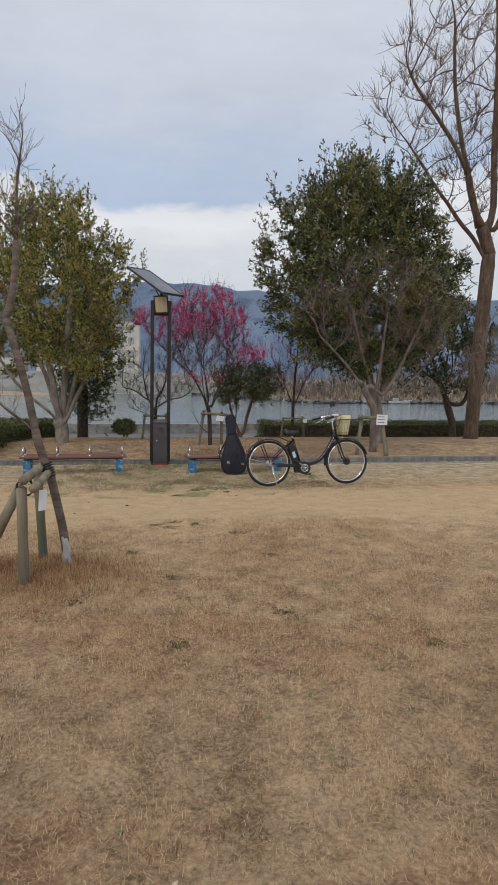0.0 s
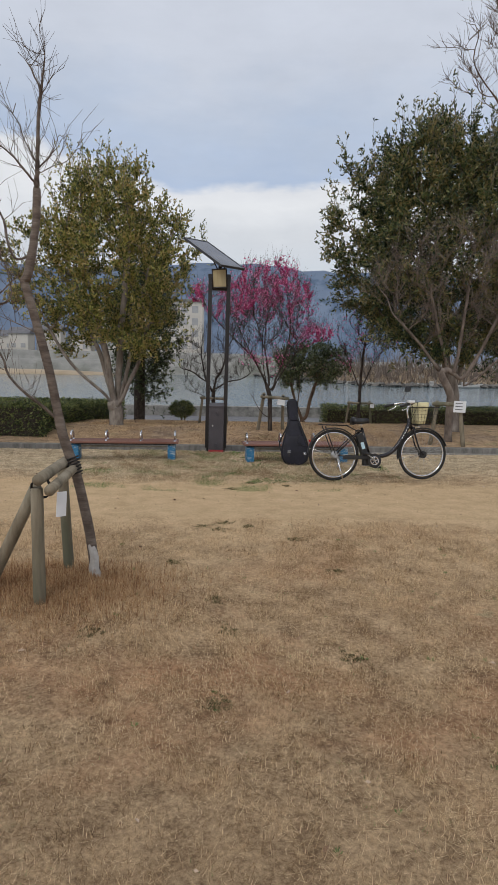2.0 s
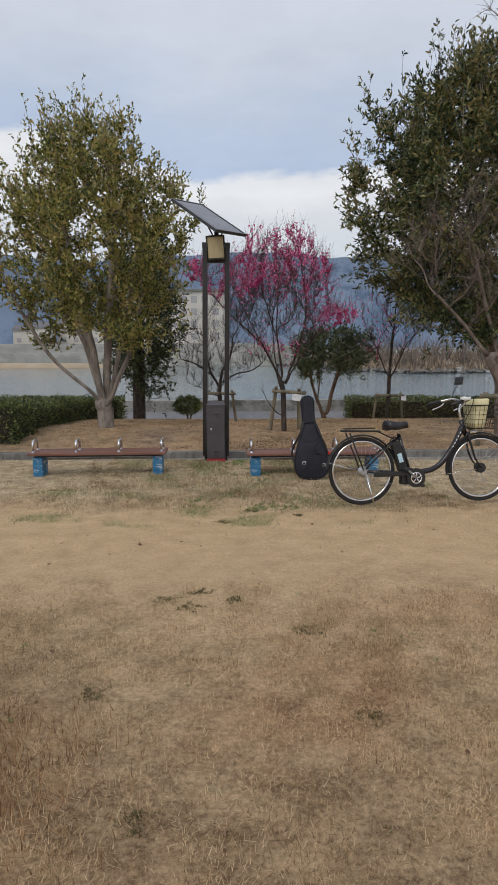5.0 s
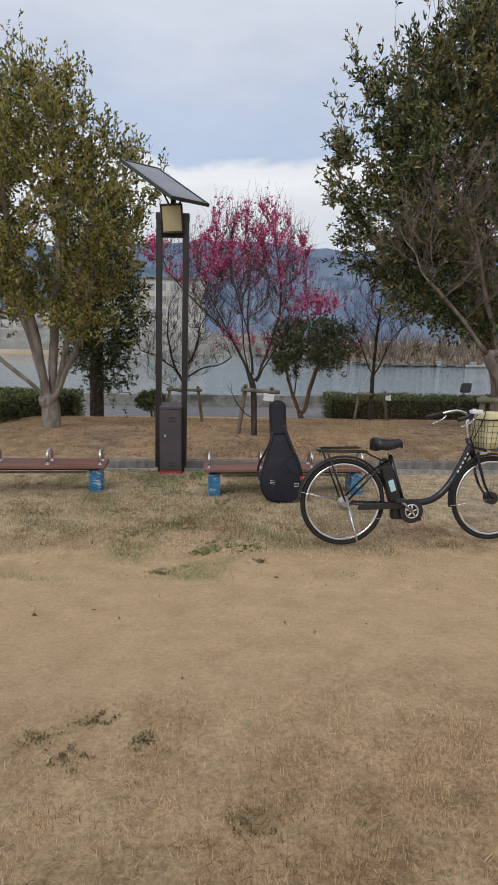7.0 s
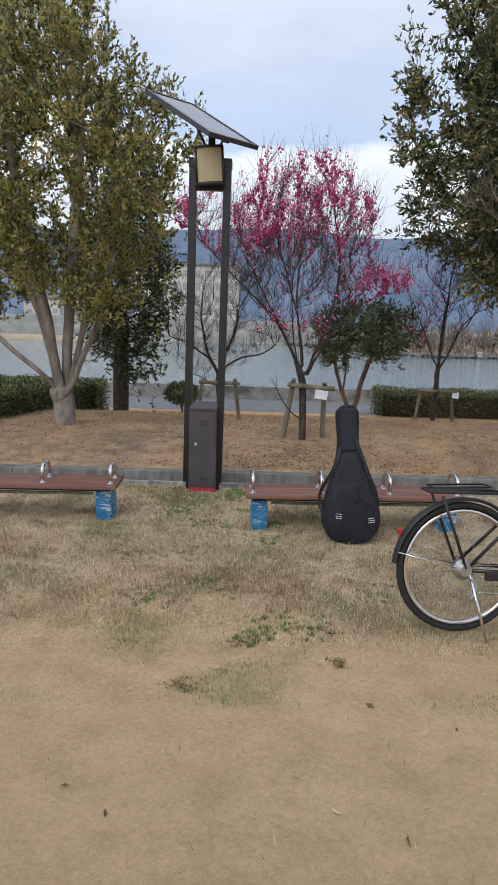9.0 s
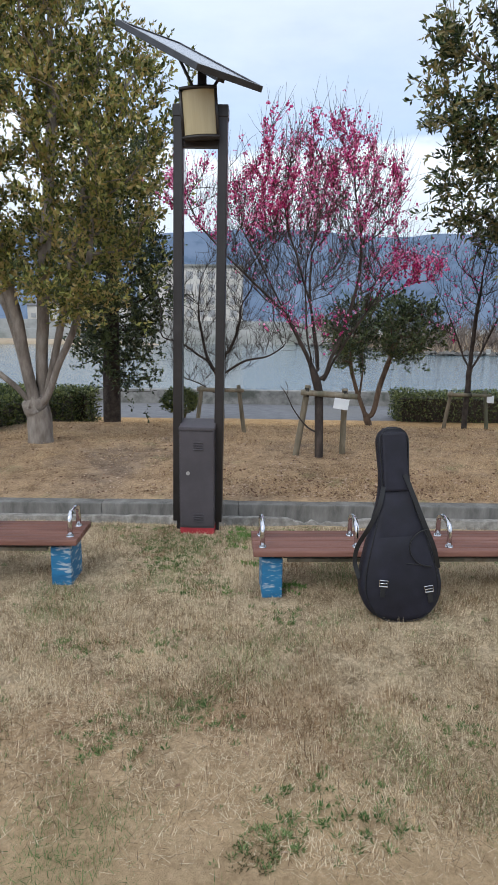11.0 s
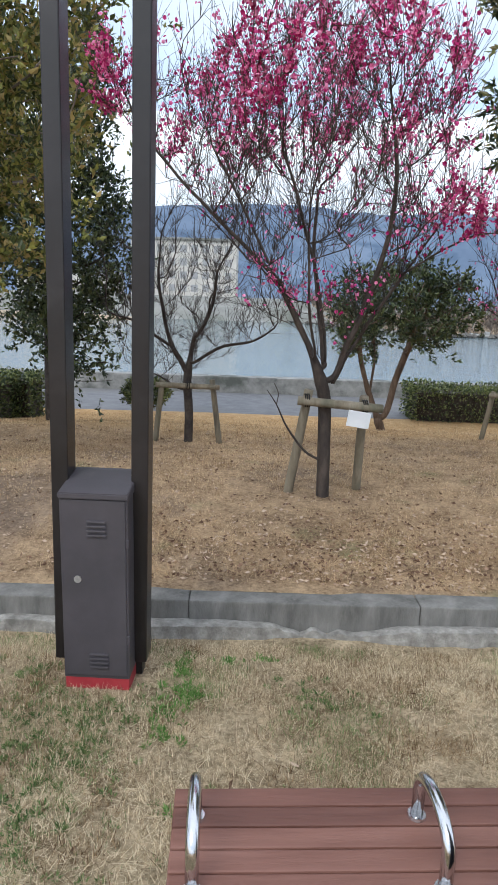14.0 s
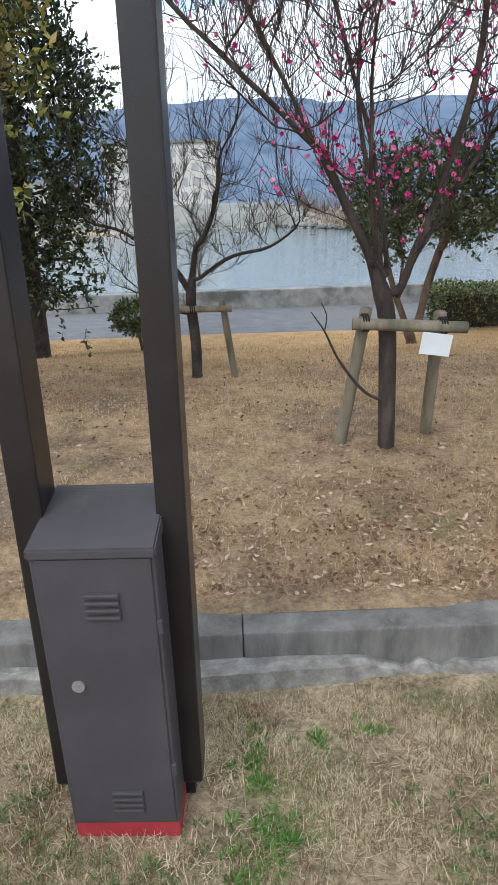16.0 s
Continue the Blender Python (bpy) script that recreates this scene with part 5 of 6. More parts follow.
def bicycle():
    R, WB = 0.338, 1.225
    b = thing("bicycle", (0, 0, 0), "black electric city bicycle on its side stand with a yellow-lined basket", "bicycle")
    wheel_parts(b, (0, 0, R), R, False)
    wheel_parts(b, (WB, 0, R), R, True)
    H = R
    bb = (0.50, 0, H - 0.045)
    # frame, seen from its drive side at -y
    part("down_tube", tube(curve_pts([(1.04, 0, 0.76), (0.95, 0, 0.58), (0.84, 0, 0.42), (0.72, 0, 0.335), (0.56, 0, 0.31)], 6), 0.027, FRAME_BLACK, 12), FRAME_BLACK, b)
    part("seat_tube", tube([(0.50, 0, 0.28), (0.375, 0, 0.69)], 0.018, FRAME_BLACK, 10), FRAME_BLACK, b)
    part("seat_post", tube([(0.38, 0, 0.67), (0.34, 0, 0.80)], 0.013, CHROME, 10), CHROME, b, "chrome seat post")
    part("head_tube", tube([(1.02, 0, 0.82), (1.065, 0, 0.68)], 0.024, FRAME_BLACK, 12), FRAME_BLACK, b)
    for s in (-1, 1):
        part("chain_stay", tube([(0, s * 0.06, R), (0.3, s * 0.055, H - 0.02), (0.48, s * 0.03, H - 0.04)], 0.010, FRAME_BLACK, 8), FRAME_BLACK, b)
        part("seat_stay", tube([(0, s * 0.06, R), (0.22, s * 0.05, 0.55), (0.385, s * 0.02, 0.665)], 0.0085, FRAME_BLACK, 8), FRAME_BLACK, b)
        part("fork_blade", tube(curve_pts([(1.075, s * 0.035, 0.70), (1.11, s * 0.05, 0.56), (1.155, s * 0.05, 0.43), (WB, s * 0.05, R)], 5), [0.014 - 0.0004 * i for i in range(16)], FRAME_BLACK, 8), FRAME_BLACK, b)
        part("mudguard_stay", tube([(0, s * 0.05, R), (-0.34, s * 0.035, R + 0.09)], 0.003, CHROME, 5), CHROME, b)
        part("rack_leg", tube([(0.0, s * 0.065, R + 0.01), (-0.14, s * 0.075, 0.715)], 0.0075, BLACK_STEEL, 6), BLACK_STEEL, b)
    # mudguards
    for c, a0, a1 in (((0, 0, R), 18, 175), ((WB, 0, R), 18, 190)):
        pts = arc(c, R + 0.022, a0, a1, 26)
        v, f = [], []
        for k, p in enumerate(pts):
            d = Vector((p[0] - c[0], 0, p[2] - c[2])).normalized()
            for u, drop in ((-0.027, 0.014), (-0.016, 0.003), (0, 0), (0.016, 0.003), (0.027, 0.014)):
                q = Vector(p) - d * drop
                v.append((q.x, u, q.z))
        for k in range(26):
            for i in range(4):
                f.append((k * 5 + i, k * 5 + i + 1, k * 5 + 6 + i, k * 5 + 5 + i))
        n0 = len(v)
        v += [(x * 1.0, y * 0.9, z - 0.002) for x, y, z in v]
        f += [tuple(n0 + a for a in reversed(q)) for q in f]
        part("mudguard", raw("mudguard", v, f, PLASTIC, True), PLASTIC, b)
    part("mudguard_stay", tube([(WB, -0.05, R), (WB - 0.36, -0.035, R - 0.05)], 0.003, CHROME, 5), CHROME, b)
    # motor, battery, chain guard, crank
    bm = bmesh.new()
    box(bm, (0.39, -0.045, 0.19), (0.56, 0.045, 0.335), 0.025)
    part("motor", bm, PLASTIC, b)
    bm = bmesh.new()
    box(bm, (-0.045, -0.042, -0.15), (0.045, 0.042, 0.15), 0.015)
    bat = part("battery", bm, PLASTIC, b, "black battery pack", at=pose(0.375, 0, 0.475, 0, -17, 0))
    part("battery_handle", tube(arc((0.0, 0, 0.16), 0.035, 0, 180, 8), 0.008, PLASTIC, 6), PLASTIC, bat)
    part("battery_label", box(bmesh.new(), (-0.022, -0.0445, -0.06), (0.022, -0.041, 0.03), 0.001), BLUE_LABEL, bat, "pale blue label")
    bm = bmesh.new()
    box(bm, (0.10, -0.078, H - 0.055), (0.47, -0.055, H - 0.005), 0.010)
    part("chain_guard", bm, PLASTIC, b)
    bm = bmesh.new()
    bmesh.ops.create_cone(bm, cap_ends=True, segments=28, radius1=0.095, radius2=0.095, depth=0.014, matrix=pose(bb[0] + 0.03, -0.064, bb[2] - 0.03, 90, 0, 0))
    bmesh.ops.bevel(bm, geom=list(bm.edges), offset=0.003, segments=1, affect="EDGES")
    ring = part("chainring", bm, PLASTIC, b)
    cx, cz = bb[0] + 0.03, bb[2] - 0.03
    part("spider", tube(arc((cx, -0.075, cz), 0.052, 0, 345, 23), 0.008, CHROME, 6, closed=True), CHROME, ring, "silver spider")
    for k in range(5):
        a = 2 * math.pi * k / 5 + 0.3
        part("spider_arm", tube([(cx, -0.076, cz), (cx + 0.052 * math.cos(a), -0.076, cz + 0.052 * math.sin(a))], 0.008, CHROME, 6), CHROME, ring)
    part("crank", tube([(cx, -0.085, cz), (cx - 0.115, -0.09, cz + 0.10)], 0.011, STEEL_DULL, 8), STEEL_DULL, b)
    bm = bmesh.new()
    box(bm, (cx - 0.16, -0.17, cz + 0.085), (cx - 0.075, -0.095, cz + 0.11), 0.008)
    part("pedal", bm, PLASTIC, b)
    bm = bmesh.new()
    box(bm, (cx + 0.075, 0.095, cz - 0.115), (cx + 0.16, 0.17, cz - 0.09), 0.008)
    part("pedal", bm, PLASTIC, b)
    part("crank", tube([(cx, 0.085, cz), (cx + 0.115, 0.09, cz - 0.10)], 0.011, STEEL_DULL, 8), STEEL_DULL, b)
    part("chain", tube([(0.02, -0.066, R - 0.11), (0.47, -0.066, H - 0.14)], 0.003, STEEL_DULL, 4), STEEL_DULL, b)
    bm = bmesh.new()
    bmesh.ops.create_cone(bm, cap_ends=True, segments=20, radius1=0.055, radius2=0.03, depth=0.03, matrix=pose(0, -0.055, R, 90, 0, 0))
    part("cassette", bm, STEEL_DULL, b)
    part("derailleur", tube(curve_pts([(0.02, -0.075, R - 0.03), (0.05, -0.08, R - 0.09), (0.03, -0.075, R - 0.15)], 5), 0.012, STEEL_DULL, 6), STEEL_DULL, b)
    # saddle
    v, f = [], []
    for i in range(11):
        u = i / 10
        x = 0.235 + 0.235 * u
        w = 0.085 * (1 - smooth01(0.25, 0.95, u)) + 0.02 + (-0.03 if i == 0 else 0)
        zt = 0.812 + 0.020 * (1 - u) ** 2 - 0.01 * math.sin(u * math.pi) + (-0.015 if i in (0, 10) else 0)
        for k in range(9):
            a = math.pi * k / 8
            v.append((x, -w * math.cos(a), zt - 0.05 + 0.06 * math.sin(a) ** 0.55 if 0 < k < 8 else zt - 0.085 + 0.035 * u))
    f = [(i * 9 + k, i * 9 + k + 1, i * 9 + 10 + k, i * 9 + 9 + k) for i in range(10) for k in range(8)]
    f += [tuple(range(8, -1, -1)), tuple(range(90, 99))] + [(i * 9 + 8, i * 9, i * 9 + 9, i * 9 + 17) for i in range(10)]
    part("saddle", raw("saddle", v, f, SADDLE, True), SADDLE, b, "black vinyl saddle")
    # rear rack
    rack = part("rack", tube([(-0.20, -0.055, 0.735), (0.16, -0.055, 0.725), (0.19, 0, 0.725), (0.16, 0.055, 0.725), (-0.20, 0.055, 0.735)], 0.0075, BLACK_STEEL, 6, closed=True), BLACK_STEEL, b)
    for y in (-0.025, 0.0, 0.025):
        part("rack_bar", tube([(-0.20, y, 0.737), (0.17, y, 0.727)], 0.005, BLACK_STEEL, 5), BLACK_STEEL, rack)
    part("rack_clip", tube([(-0.18, -0.045, 0.755), (0.12, -0.045, 0.757), (0.12, 0.045, 0.757), (-0.18, 0.045, 0.755)], 0.005, BLACK_STEEL, 5, closed=True), BLACK_STEEL, rack)
    part("rack_strut", tube([(0.17, 0.0, 0.72), (0.36, 0.0, 0.63)], 0.007, BLACK_STEEL, 6), BLACK_STEEL, b)
    bm = bmesh.new()
    box(bm, (-0.335, -0.014, 0.512), (-0.315, 0.014, 0.538), 0.005)
    part("rear_reflector", bm, RED_LENS, b, "red reflector")
    part("ring_lock", tube(arc((0.02, 0, R), R + 0.0, 20, 38, 6), 0.014, PLASTIC, 8), PLASTIC, b)
    # stem, bars, grips, levers, mirror
    part("stem", tube(curve_pts([(1.03, 0, 0.79), (1.005, 0, 0.90), (1.02, 0, 0.985)], 5), 0.014, CHROME, 10), CHROME, b, "chrome stem")
    for s in (-1, 1):
        bar = [(1.02, 0, 0.985), (1.045, s * 0.08, 1.01), (1.02, s * 0.19, 1.03), (0.93, s * 0.245, 1.01), (0.87, s * 0.26, 0.99)]
        part("handlebar", tube(curve_pts(bar, 5), 0.0115, CHROME, 8), CHROME, b, "chrome handlebar")
        part("grip", tube([(0.92, s * 0.248, 1.007), (0.79, s * 0.275, 0.975)], 0.0165, PLASTIC, 10), PLASTIC, b)
        part("brake_lever", tube(curve_pts([(0.95, s * 0.235, 0.99), (0.91, s * 0.235, 0.955), (0.83, s * 0.245, 0.92)], 4), 0.006, CHROME, 6), CHROME, b)
        part("cable", tube(curve_pts([(0.96, s * 0.22, 1.0), (1.09, s * 0.12, 1.03), (1.10, s * 0.05, 0.93), (1.05, s * 0.02, 0.80)], 5), 0.0035, PLASTIC, 5), PLASTIC, b)
    bm = bmesh.new()
    box(bm, (0.90, -0.285, 1.02), (0.985, -0.225, 1.05), 0.008)
    part("display_unit", bm, WHITE, b, "pale grey display unit")
    mir = part("mirror_arm", tube(curve_pts([(1.03, 0.2, 1.03), (1.04, 0.21, 1.10), (1.10, 0.22, 1.19)], 5), 0.005, PLASTIC, 6), PLASTIC, b)
    bm = bmesh.new()
    box(bm, (-0.012, -0.05, -0.04), (0.012, 0.05, 0.04), 0.01)
    part("mirror", bm, PLASTIC, b, at=pose(1.095, 0.2, 1.215, 0, 15, 20))
    part("bell", tube([(1.0, -0.12, 1.03), (1.0, -0.12, 1.055)], [0.022, 0.012], CHROME, 12), CHROME, b)
    # basket with a yellow liner
    bk = part("basket", tube([(1.10, -0.15, 0.965), (1.38, -0.17, 0.965), (1.38, 0.17, 0.965), (1.10, 0.15, 0.965)], 0.006, BLACK_STEEL, 6, closed=True, smooth=False), BLACK_STEEL, b, "black wire basket")

    def ring_pt(u, k):
        lo = [(1.11, -0.11), (1.32, -0.12), (1.32, 0.12), (1.11, 0.11)]
        hi = [(1.10, -0.15), (1.38, -0.17), (1.38, 0.17), (1.10, 0.15)]
        return [(l[0] + (h[0] - l[0]) * u, l[1] + (h[1] - l[1]) * u, 0.735 + 0.23 * u) for l, h in zip(lo, hi)][k % 4]
    for u in (0.0, 0.2, 0.4, 0.6, 0.8):
        part("basket_ring", tube([ring_pt(u, k) for k in range(4)], 0.0018, BLACK_STEEL, 4, closed=True, smooth=False), BLACK_STEEL, bk)
    for k in range(4):
        for i in range(6):
            a, c = Vector(ring_pt(0, k)).lerp(Vector(ring_pt(0, k + 1)), i / 6), Vector(ring_pt(1, k)).lerp(Vector(ring_pt(1, k + 1)), i / 6)
            part("basket_wire", tube([a, c], 0.0017, BLACK_STEEL, 4), BLACK_STEEL, bk)
    part("basket_bracket", tube([(1.06, 0, 0.74), (1.12, 0, 0.735), (1.30, 0, 0.735)], 0.008, BLACK_STEEL, 6), BLACK_STEEL, bk)
    v = []
    for j in range(6):
        u = 0.03 + 1.22 * j / 5
        for k in range(4):
            a, c = Vector(ring_pt(u, k)), Vector(ring_pt(u, k + 1))
            m = Vector((1.22, 0, a.z))
            for i in range(4):
                p = a.lerp(c, i / 4)
                q = m + (p - m) * 0.92
                q.x = 1.112 + (q.x - 1.112) * 0.46
                v.append(q + Vector((0.006 * noise.noise((p.x * 20, p.y * 20, u * 4)), 0.008 * noise.noise((p.x * 20, p.y * 20, u * 4 + 5)), 0.012 * noise.noise((p.x * 9, p.y * 9, 1)) if j == 5 else 0)))
    f = [(j * 16 + k, j * 16 + (k + 1) % 16, (j + 1) * 16 + (k + 1) % 16, (j + 1) * 16 + k) for j in range(5) for k in range(16)]
    f.append(tuple(range(15, -1, -1)))
    n0 = len(v)
    v += [Vector((1.22 + (p.x - 1.22) * 0.96, p.y * 0.96, p.z + 0.004)) for p in v]
    f += [tuple(n0 + a for a in reversed(q)) for q in f] + [(80 + k, 80 + (k + 1) % 16, n0 + 80 + (k + 1) % 16, n0 + 80 + k) for k in range(16)]
    part("basket_liner", raw("basket_liner", v, f, YELLOW, True), YELLOW, b, "cream yellow fabric liner")
    # lamp and stand
    bm = bmesh.new()
    bmesh.ops.create_cone(bm, cap_ends=True, segments=14, radius1=0.03, radius2=0.022, depth=0.07, matrix=pose(1.14, 0.0, 0.70, 0, 90, 0))
    part("headlight", bm, CHROME, b, "small chrome headlight")
    part("side_stand", tube([(0.02, -0.07, R - 0.02), (0.085, -0.15, 0.0)], 0.008, CHROME, 8), CHROME, b, "silver side stand")
    # maker's mark as plain strokes
    for k in range(5):
        bm = bmesh.new()
        box(bm, (-0.006, -0.0285, 0.0), (0.004, -0.026, 0.02), 0.001)
        part("maker_mark", bm, WHITE, b, at=pose(0.925 + 0.019 * k, 0, 0.55 + 0.034 * k, 0, 30, 0))
    return b


bike = bicycle()
bike.matrix_world = pose(1.908, 9.625, 0.05, 0, 0, 7.4) @ pose(0, 0, 0, -5, 0, 0)

# ---- river and far shore ----
WATER = material("river_water", [(0.11, 0.165, 0.19), (0.14, 0.20, 0.225)], scale=0.05, rough=0.08, spec=0.6)
nt = WATER.node_tree
co = nt.nodes.new("ShaderNodeTexCoord")
mp = nt.nodes.new("ShaderNodeMapping")
mp.inputs["Scale"].default_value = (0.5, 1.6, 1)
nt.links.new(co.outputs["Object"], mp.inputs["Vector"])
nz = nt.nodes.new("ShaderNodeTexNoise")
nz.inputs["Scale"].default_value, nz.inputs["Detail"].default_value = 2.2, 4.0
nt.links.new(mp.outputs[0], nz.inputs["Vector"])
bp = nt.nodes.new("ShaderNodeBump")
bp.inputs["Strength"].default_value, bp.inputs["Distance"].default_value = 0.4, 0.12
nt.links.new(nz.outputs["Fac"], bp.inputs["Height"])
nt.links.new(bp.outputs[0], nt.nodes["Principled BSDF"].inputs["Normal"])
single("water", sheet("water", steps((-600, 600, 100)), steps((24.3, 900, 100)), lambda x, y: -3.3, WATER), None, label="calm pale grey-blue river", category="river", kind="structure")

SAND = material("sand_bank", [(0.30, 0.23, 0.15), (0.42, 0.34, 0.24)], scale=0.2, rough=0.95)
EMBANK = material("far_embankment", [(0.20, 0.20, 0.185), (0.30, 0.295, 0.27)], scale=0.3, rough=0.95, second=(0.15, 0.155, 0.13), second_scale=0.08)
# reed browns paled to include the haze over the river
REEDS = material("hazed_dry_reeds", [(0.17, 0.13, 0.10), (0.28, 0.215, 0.155), (0.38, 0.30, 0.21)], scale=0.3, rough=0.95, island=0.7)
FAR_ROCK = material("shore_rock", [(0.07, 0.065, 0.06), (0.16, 0.15, 0.135)], scale=0.5, rough=0.95, island=0.5)
# distance haze is painted into these blues; there is no air in between
MOUNTAIN = material("hazed_wooded_mountain", [(0.12, 0.16, 0.23), (0.155, 0.20, 0.275), (0.19, 0.235, 0.31)], scale=0.006, rough=1.0, spec=0.0, second=(0.10, 0.14, 0.205), second_scale=0.02)
FACADE = material("pale_rendered_wall", [(0.50, 0.47, 0.42), (0.62, 0.59, 0.54)], scale=0.2, rough=0.9)
# far panes: grey raised to put the haze's low contrast into the colour
WINDOW_HAZED = material("hazed_window_glass", [(0.33, 0.33, 0.33), (0.40, 0.40, 0.40)], scale=0.3, rough=0.2)


def bank_y(x):
    return 172 - 52 * smooth01(5, 32, x) - 14 * smooth01(-45, -75, x) + 2.0 * noise.noise((x * 0.05, 0.4, 0))


def bank_z(x, v):
    """Height of the far bank v metres behind its water line: a stone foot, a slope, a flat top."""
    wall = 1.0 - smooth01(8, 22, x)
    concrete = 3.6 * smooth01(0.0, 5.0, v) + 2.4 * smooth01(12, 14, v)
    reed = 0.6 * smooth01(0, 2, v) + 3.0 * smooth01(4, 40, v)
    return -3.4 + wall * concrete + (1 - wall) * reed


xs = steps((-400, -100, 25), (-100, 110, 3), (110, 400, 25))
vs = [0, 1, 2, 3, 4, 5, 8, 12, 13, 14, 20, 40, 90, 300]
verts = [(x, bank_y(x) + v, bank_z(x, v)) for v in vs for x in xs]
w = len(xs)
single("far_bank", raw("far_bank", verts, [(j * w + i, j * w + i + 1, (j + 1) * w + i + 1, (j + 1) * w + i) for j in range(len(vs) - 1) for i in range(w - 1)], EMBANK, True), None,
       label="far river bank with a grey revetment", category="river bank", kind="structure")
# pale spit of sand upstream
bm = bmesh.new()
bmesh.ops.create_uvsphere(bm, u_segments=40, v_segments=12, radius=1.0)
bmesh.ops.scale(bm, vec=(34, 6, 1.3), verts=bm.verts)
for vtx in bm.verts:
    vtx.co.z += 0.15 * noise.noise(vtx.co * 0.2)
single("sand_spit", bm, SAND, (-58, 160, -3.45), "pale low sand spit along the far shore", "sand bank", kind="structure", smooth=True)

# reeds and rocks along the nearer part of the far shore
rng = np.random.default_rng(77)
v, f = [], []
for _ in range(9000):
    x = rng.uniform(14, 150)
    d = rng.uniform(1.0, 30) ** 1.0
    y = bank_y(x) + d
    z = bank_z(x, d)
    h = rng.uniform(0.5, 1.5) * (0.6 + 0.8 * noise.noise((x * 0.12, y * 0.12, 3)) ** 2 * 4)
    a, sx, sy = rng.uniform(0, math.pi), rng.normal() * 0.4, rng.normal() * 0.4
    o = len(v)
    c, s = math.cos(a) * 0.28, math.sin(a) * 0.28
    v += [(x - c, y - s, z - 0.1), (x + c, y + s, z - 0.1), (x + sx, y + sy, z + h)]
    f.append((o, o + 1, o + 2))
single("reeds", raw("reeds", v, f, REEDS), None, label="dry brown reeds along the far shore, paled with painted haze", category="reeds", kind="stuff")
v, f = [], []
for _ in range(700):
    x = rng.uniform(8, 150)
    r = rng.uniform(0.25, 0.8)
    p = Vector((x, bank_y(x) + rng.uniform(-1.0, 1.5), -3.25 + rng.uniform(0, 0.4)))
    o = len(v)
    for q in ((1, 0, 0), (-1, 0, 0), (0, 1, 0), (0, -1, 0), (0, 0, 0.8), (0, 0, -0.8)):
        v.append(p + Vector(q) * r * rng.uniform(0.7, 1.3))
    f += [(o + a, o + b, o + c) for a, b, c in ((0, 2, 4), (2, 1, 4), (1, 3, 4), (3, 0, 4), (2, 0, 5), (1, 2, 5), (3, 1, 5), (0, 3, 5))]
single("shore_rocks", raw("shore_rocks", v, f, FAR_ROCK), None, label="dark stones along the far water line", category="rocks", kind="stuff")

# thin bare trees far off on the shore
v, f = [], []
for _ in range(240):
    x = rng.uniform(14, 130)
    d = rng.uniform(6, 40)
    p = np.array((x, bank_y(x) + d, bank_z(x, d)))
    for k in range(16):
        q = p + np.array((rng.normal() * 1.1, rng.normal() * 1.1, rng.uniform(1.5, 5.0)))
        a, g = tube_data([p, (p + q) / 2 + rng.normal(size=3) * 0.2, q], [0.08, 0.05, 0.02], 3, False)
        o = len(v)
        v += a
        f += [tuple(i + o for i in e) for e in g]
single("far_scrub", raw("far_scrub", v, f, BARK_PALE), None, label="bare brown scrub trees far across the river", category="scrub", kind="stuff")

# mountains, with the air's blue haze carried by their material
def ridge(name, dist, base, heights, seed, label):
    n = 160
    v = []
    for i in range(n + 1):
        a = radians(-75 + 150 * i / n)
        x, y = dist * math.sin(a), dist * math.cos(a)
        u = i / n * (len(heights) - 1)
        k = min(int(u), len(heights) - 2)
        h = heights[k] + (heights[k + 1] - heights[k]) * smooth01(0, 1, u - k)
        h *= 1 + 0.07 * noise.noise((i * 0.13, seed, 0)) + 0.03 * noise.noise((i * 0.5, seed, 5))
        for j in range(9):
            t = j / 8
            rr = 1 + 0.25 * t
            zz = h * (1 - (1 - t) ** 1.5) + (0 if j in (0, 8) else h * 0.05 * noise.noise((i * 0.35, j * 0.7, seed)))
            v.append((x * rr, y * rr, base + zz * rr))
    f = [(i * 9 + j, (i + 1) * 9 + j, (i + 1) * 9 + j + 1, i * 9 + j + 1) for i in range(n) for j in range(8)]
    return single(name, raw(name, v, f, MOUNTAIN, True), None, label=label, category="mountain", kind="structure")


ridge("mountain", 1300, -5, [150, 170, 165, 175, 172, 190, 172, 150, 140, 130, 120], 2.0, "wooded mountain range beyond the river, distance haze painted in as blue")

# long pale building on the far embankment, with rows of openings
fb = thing("far_building", (-24, 196, 2.4), "pale long building on the far embankment", "building")
bm = bmesh.new()
box(bm, (-13, 0, 0), (17, 14, 15.5))
part("wall", bm, FACADE, fb)
bm = bmesh.new()
box(bm, (-13.6, -0.6, 15.5), (17.6, 14.6, 16.2), 0.1)
part("roof", bm, EMBANK, fb)
for r_ in range(4):
    for c_ in range(9):
        bm = bmesh.new()
        box(bm, (-11.8 + 3.2 * c_, -0.12, 1.4 + 3.6 * r_), (-9.9 + 3.2 * c_, 0.05, 3.4 + 3.6 * r_))
        part("window", bm, WINDOW_HAZED, fb)
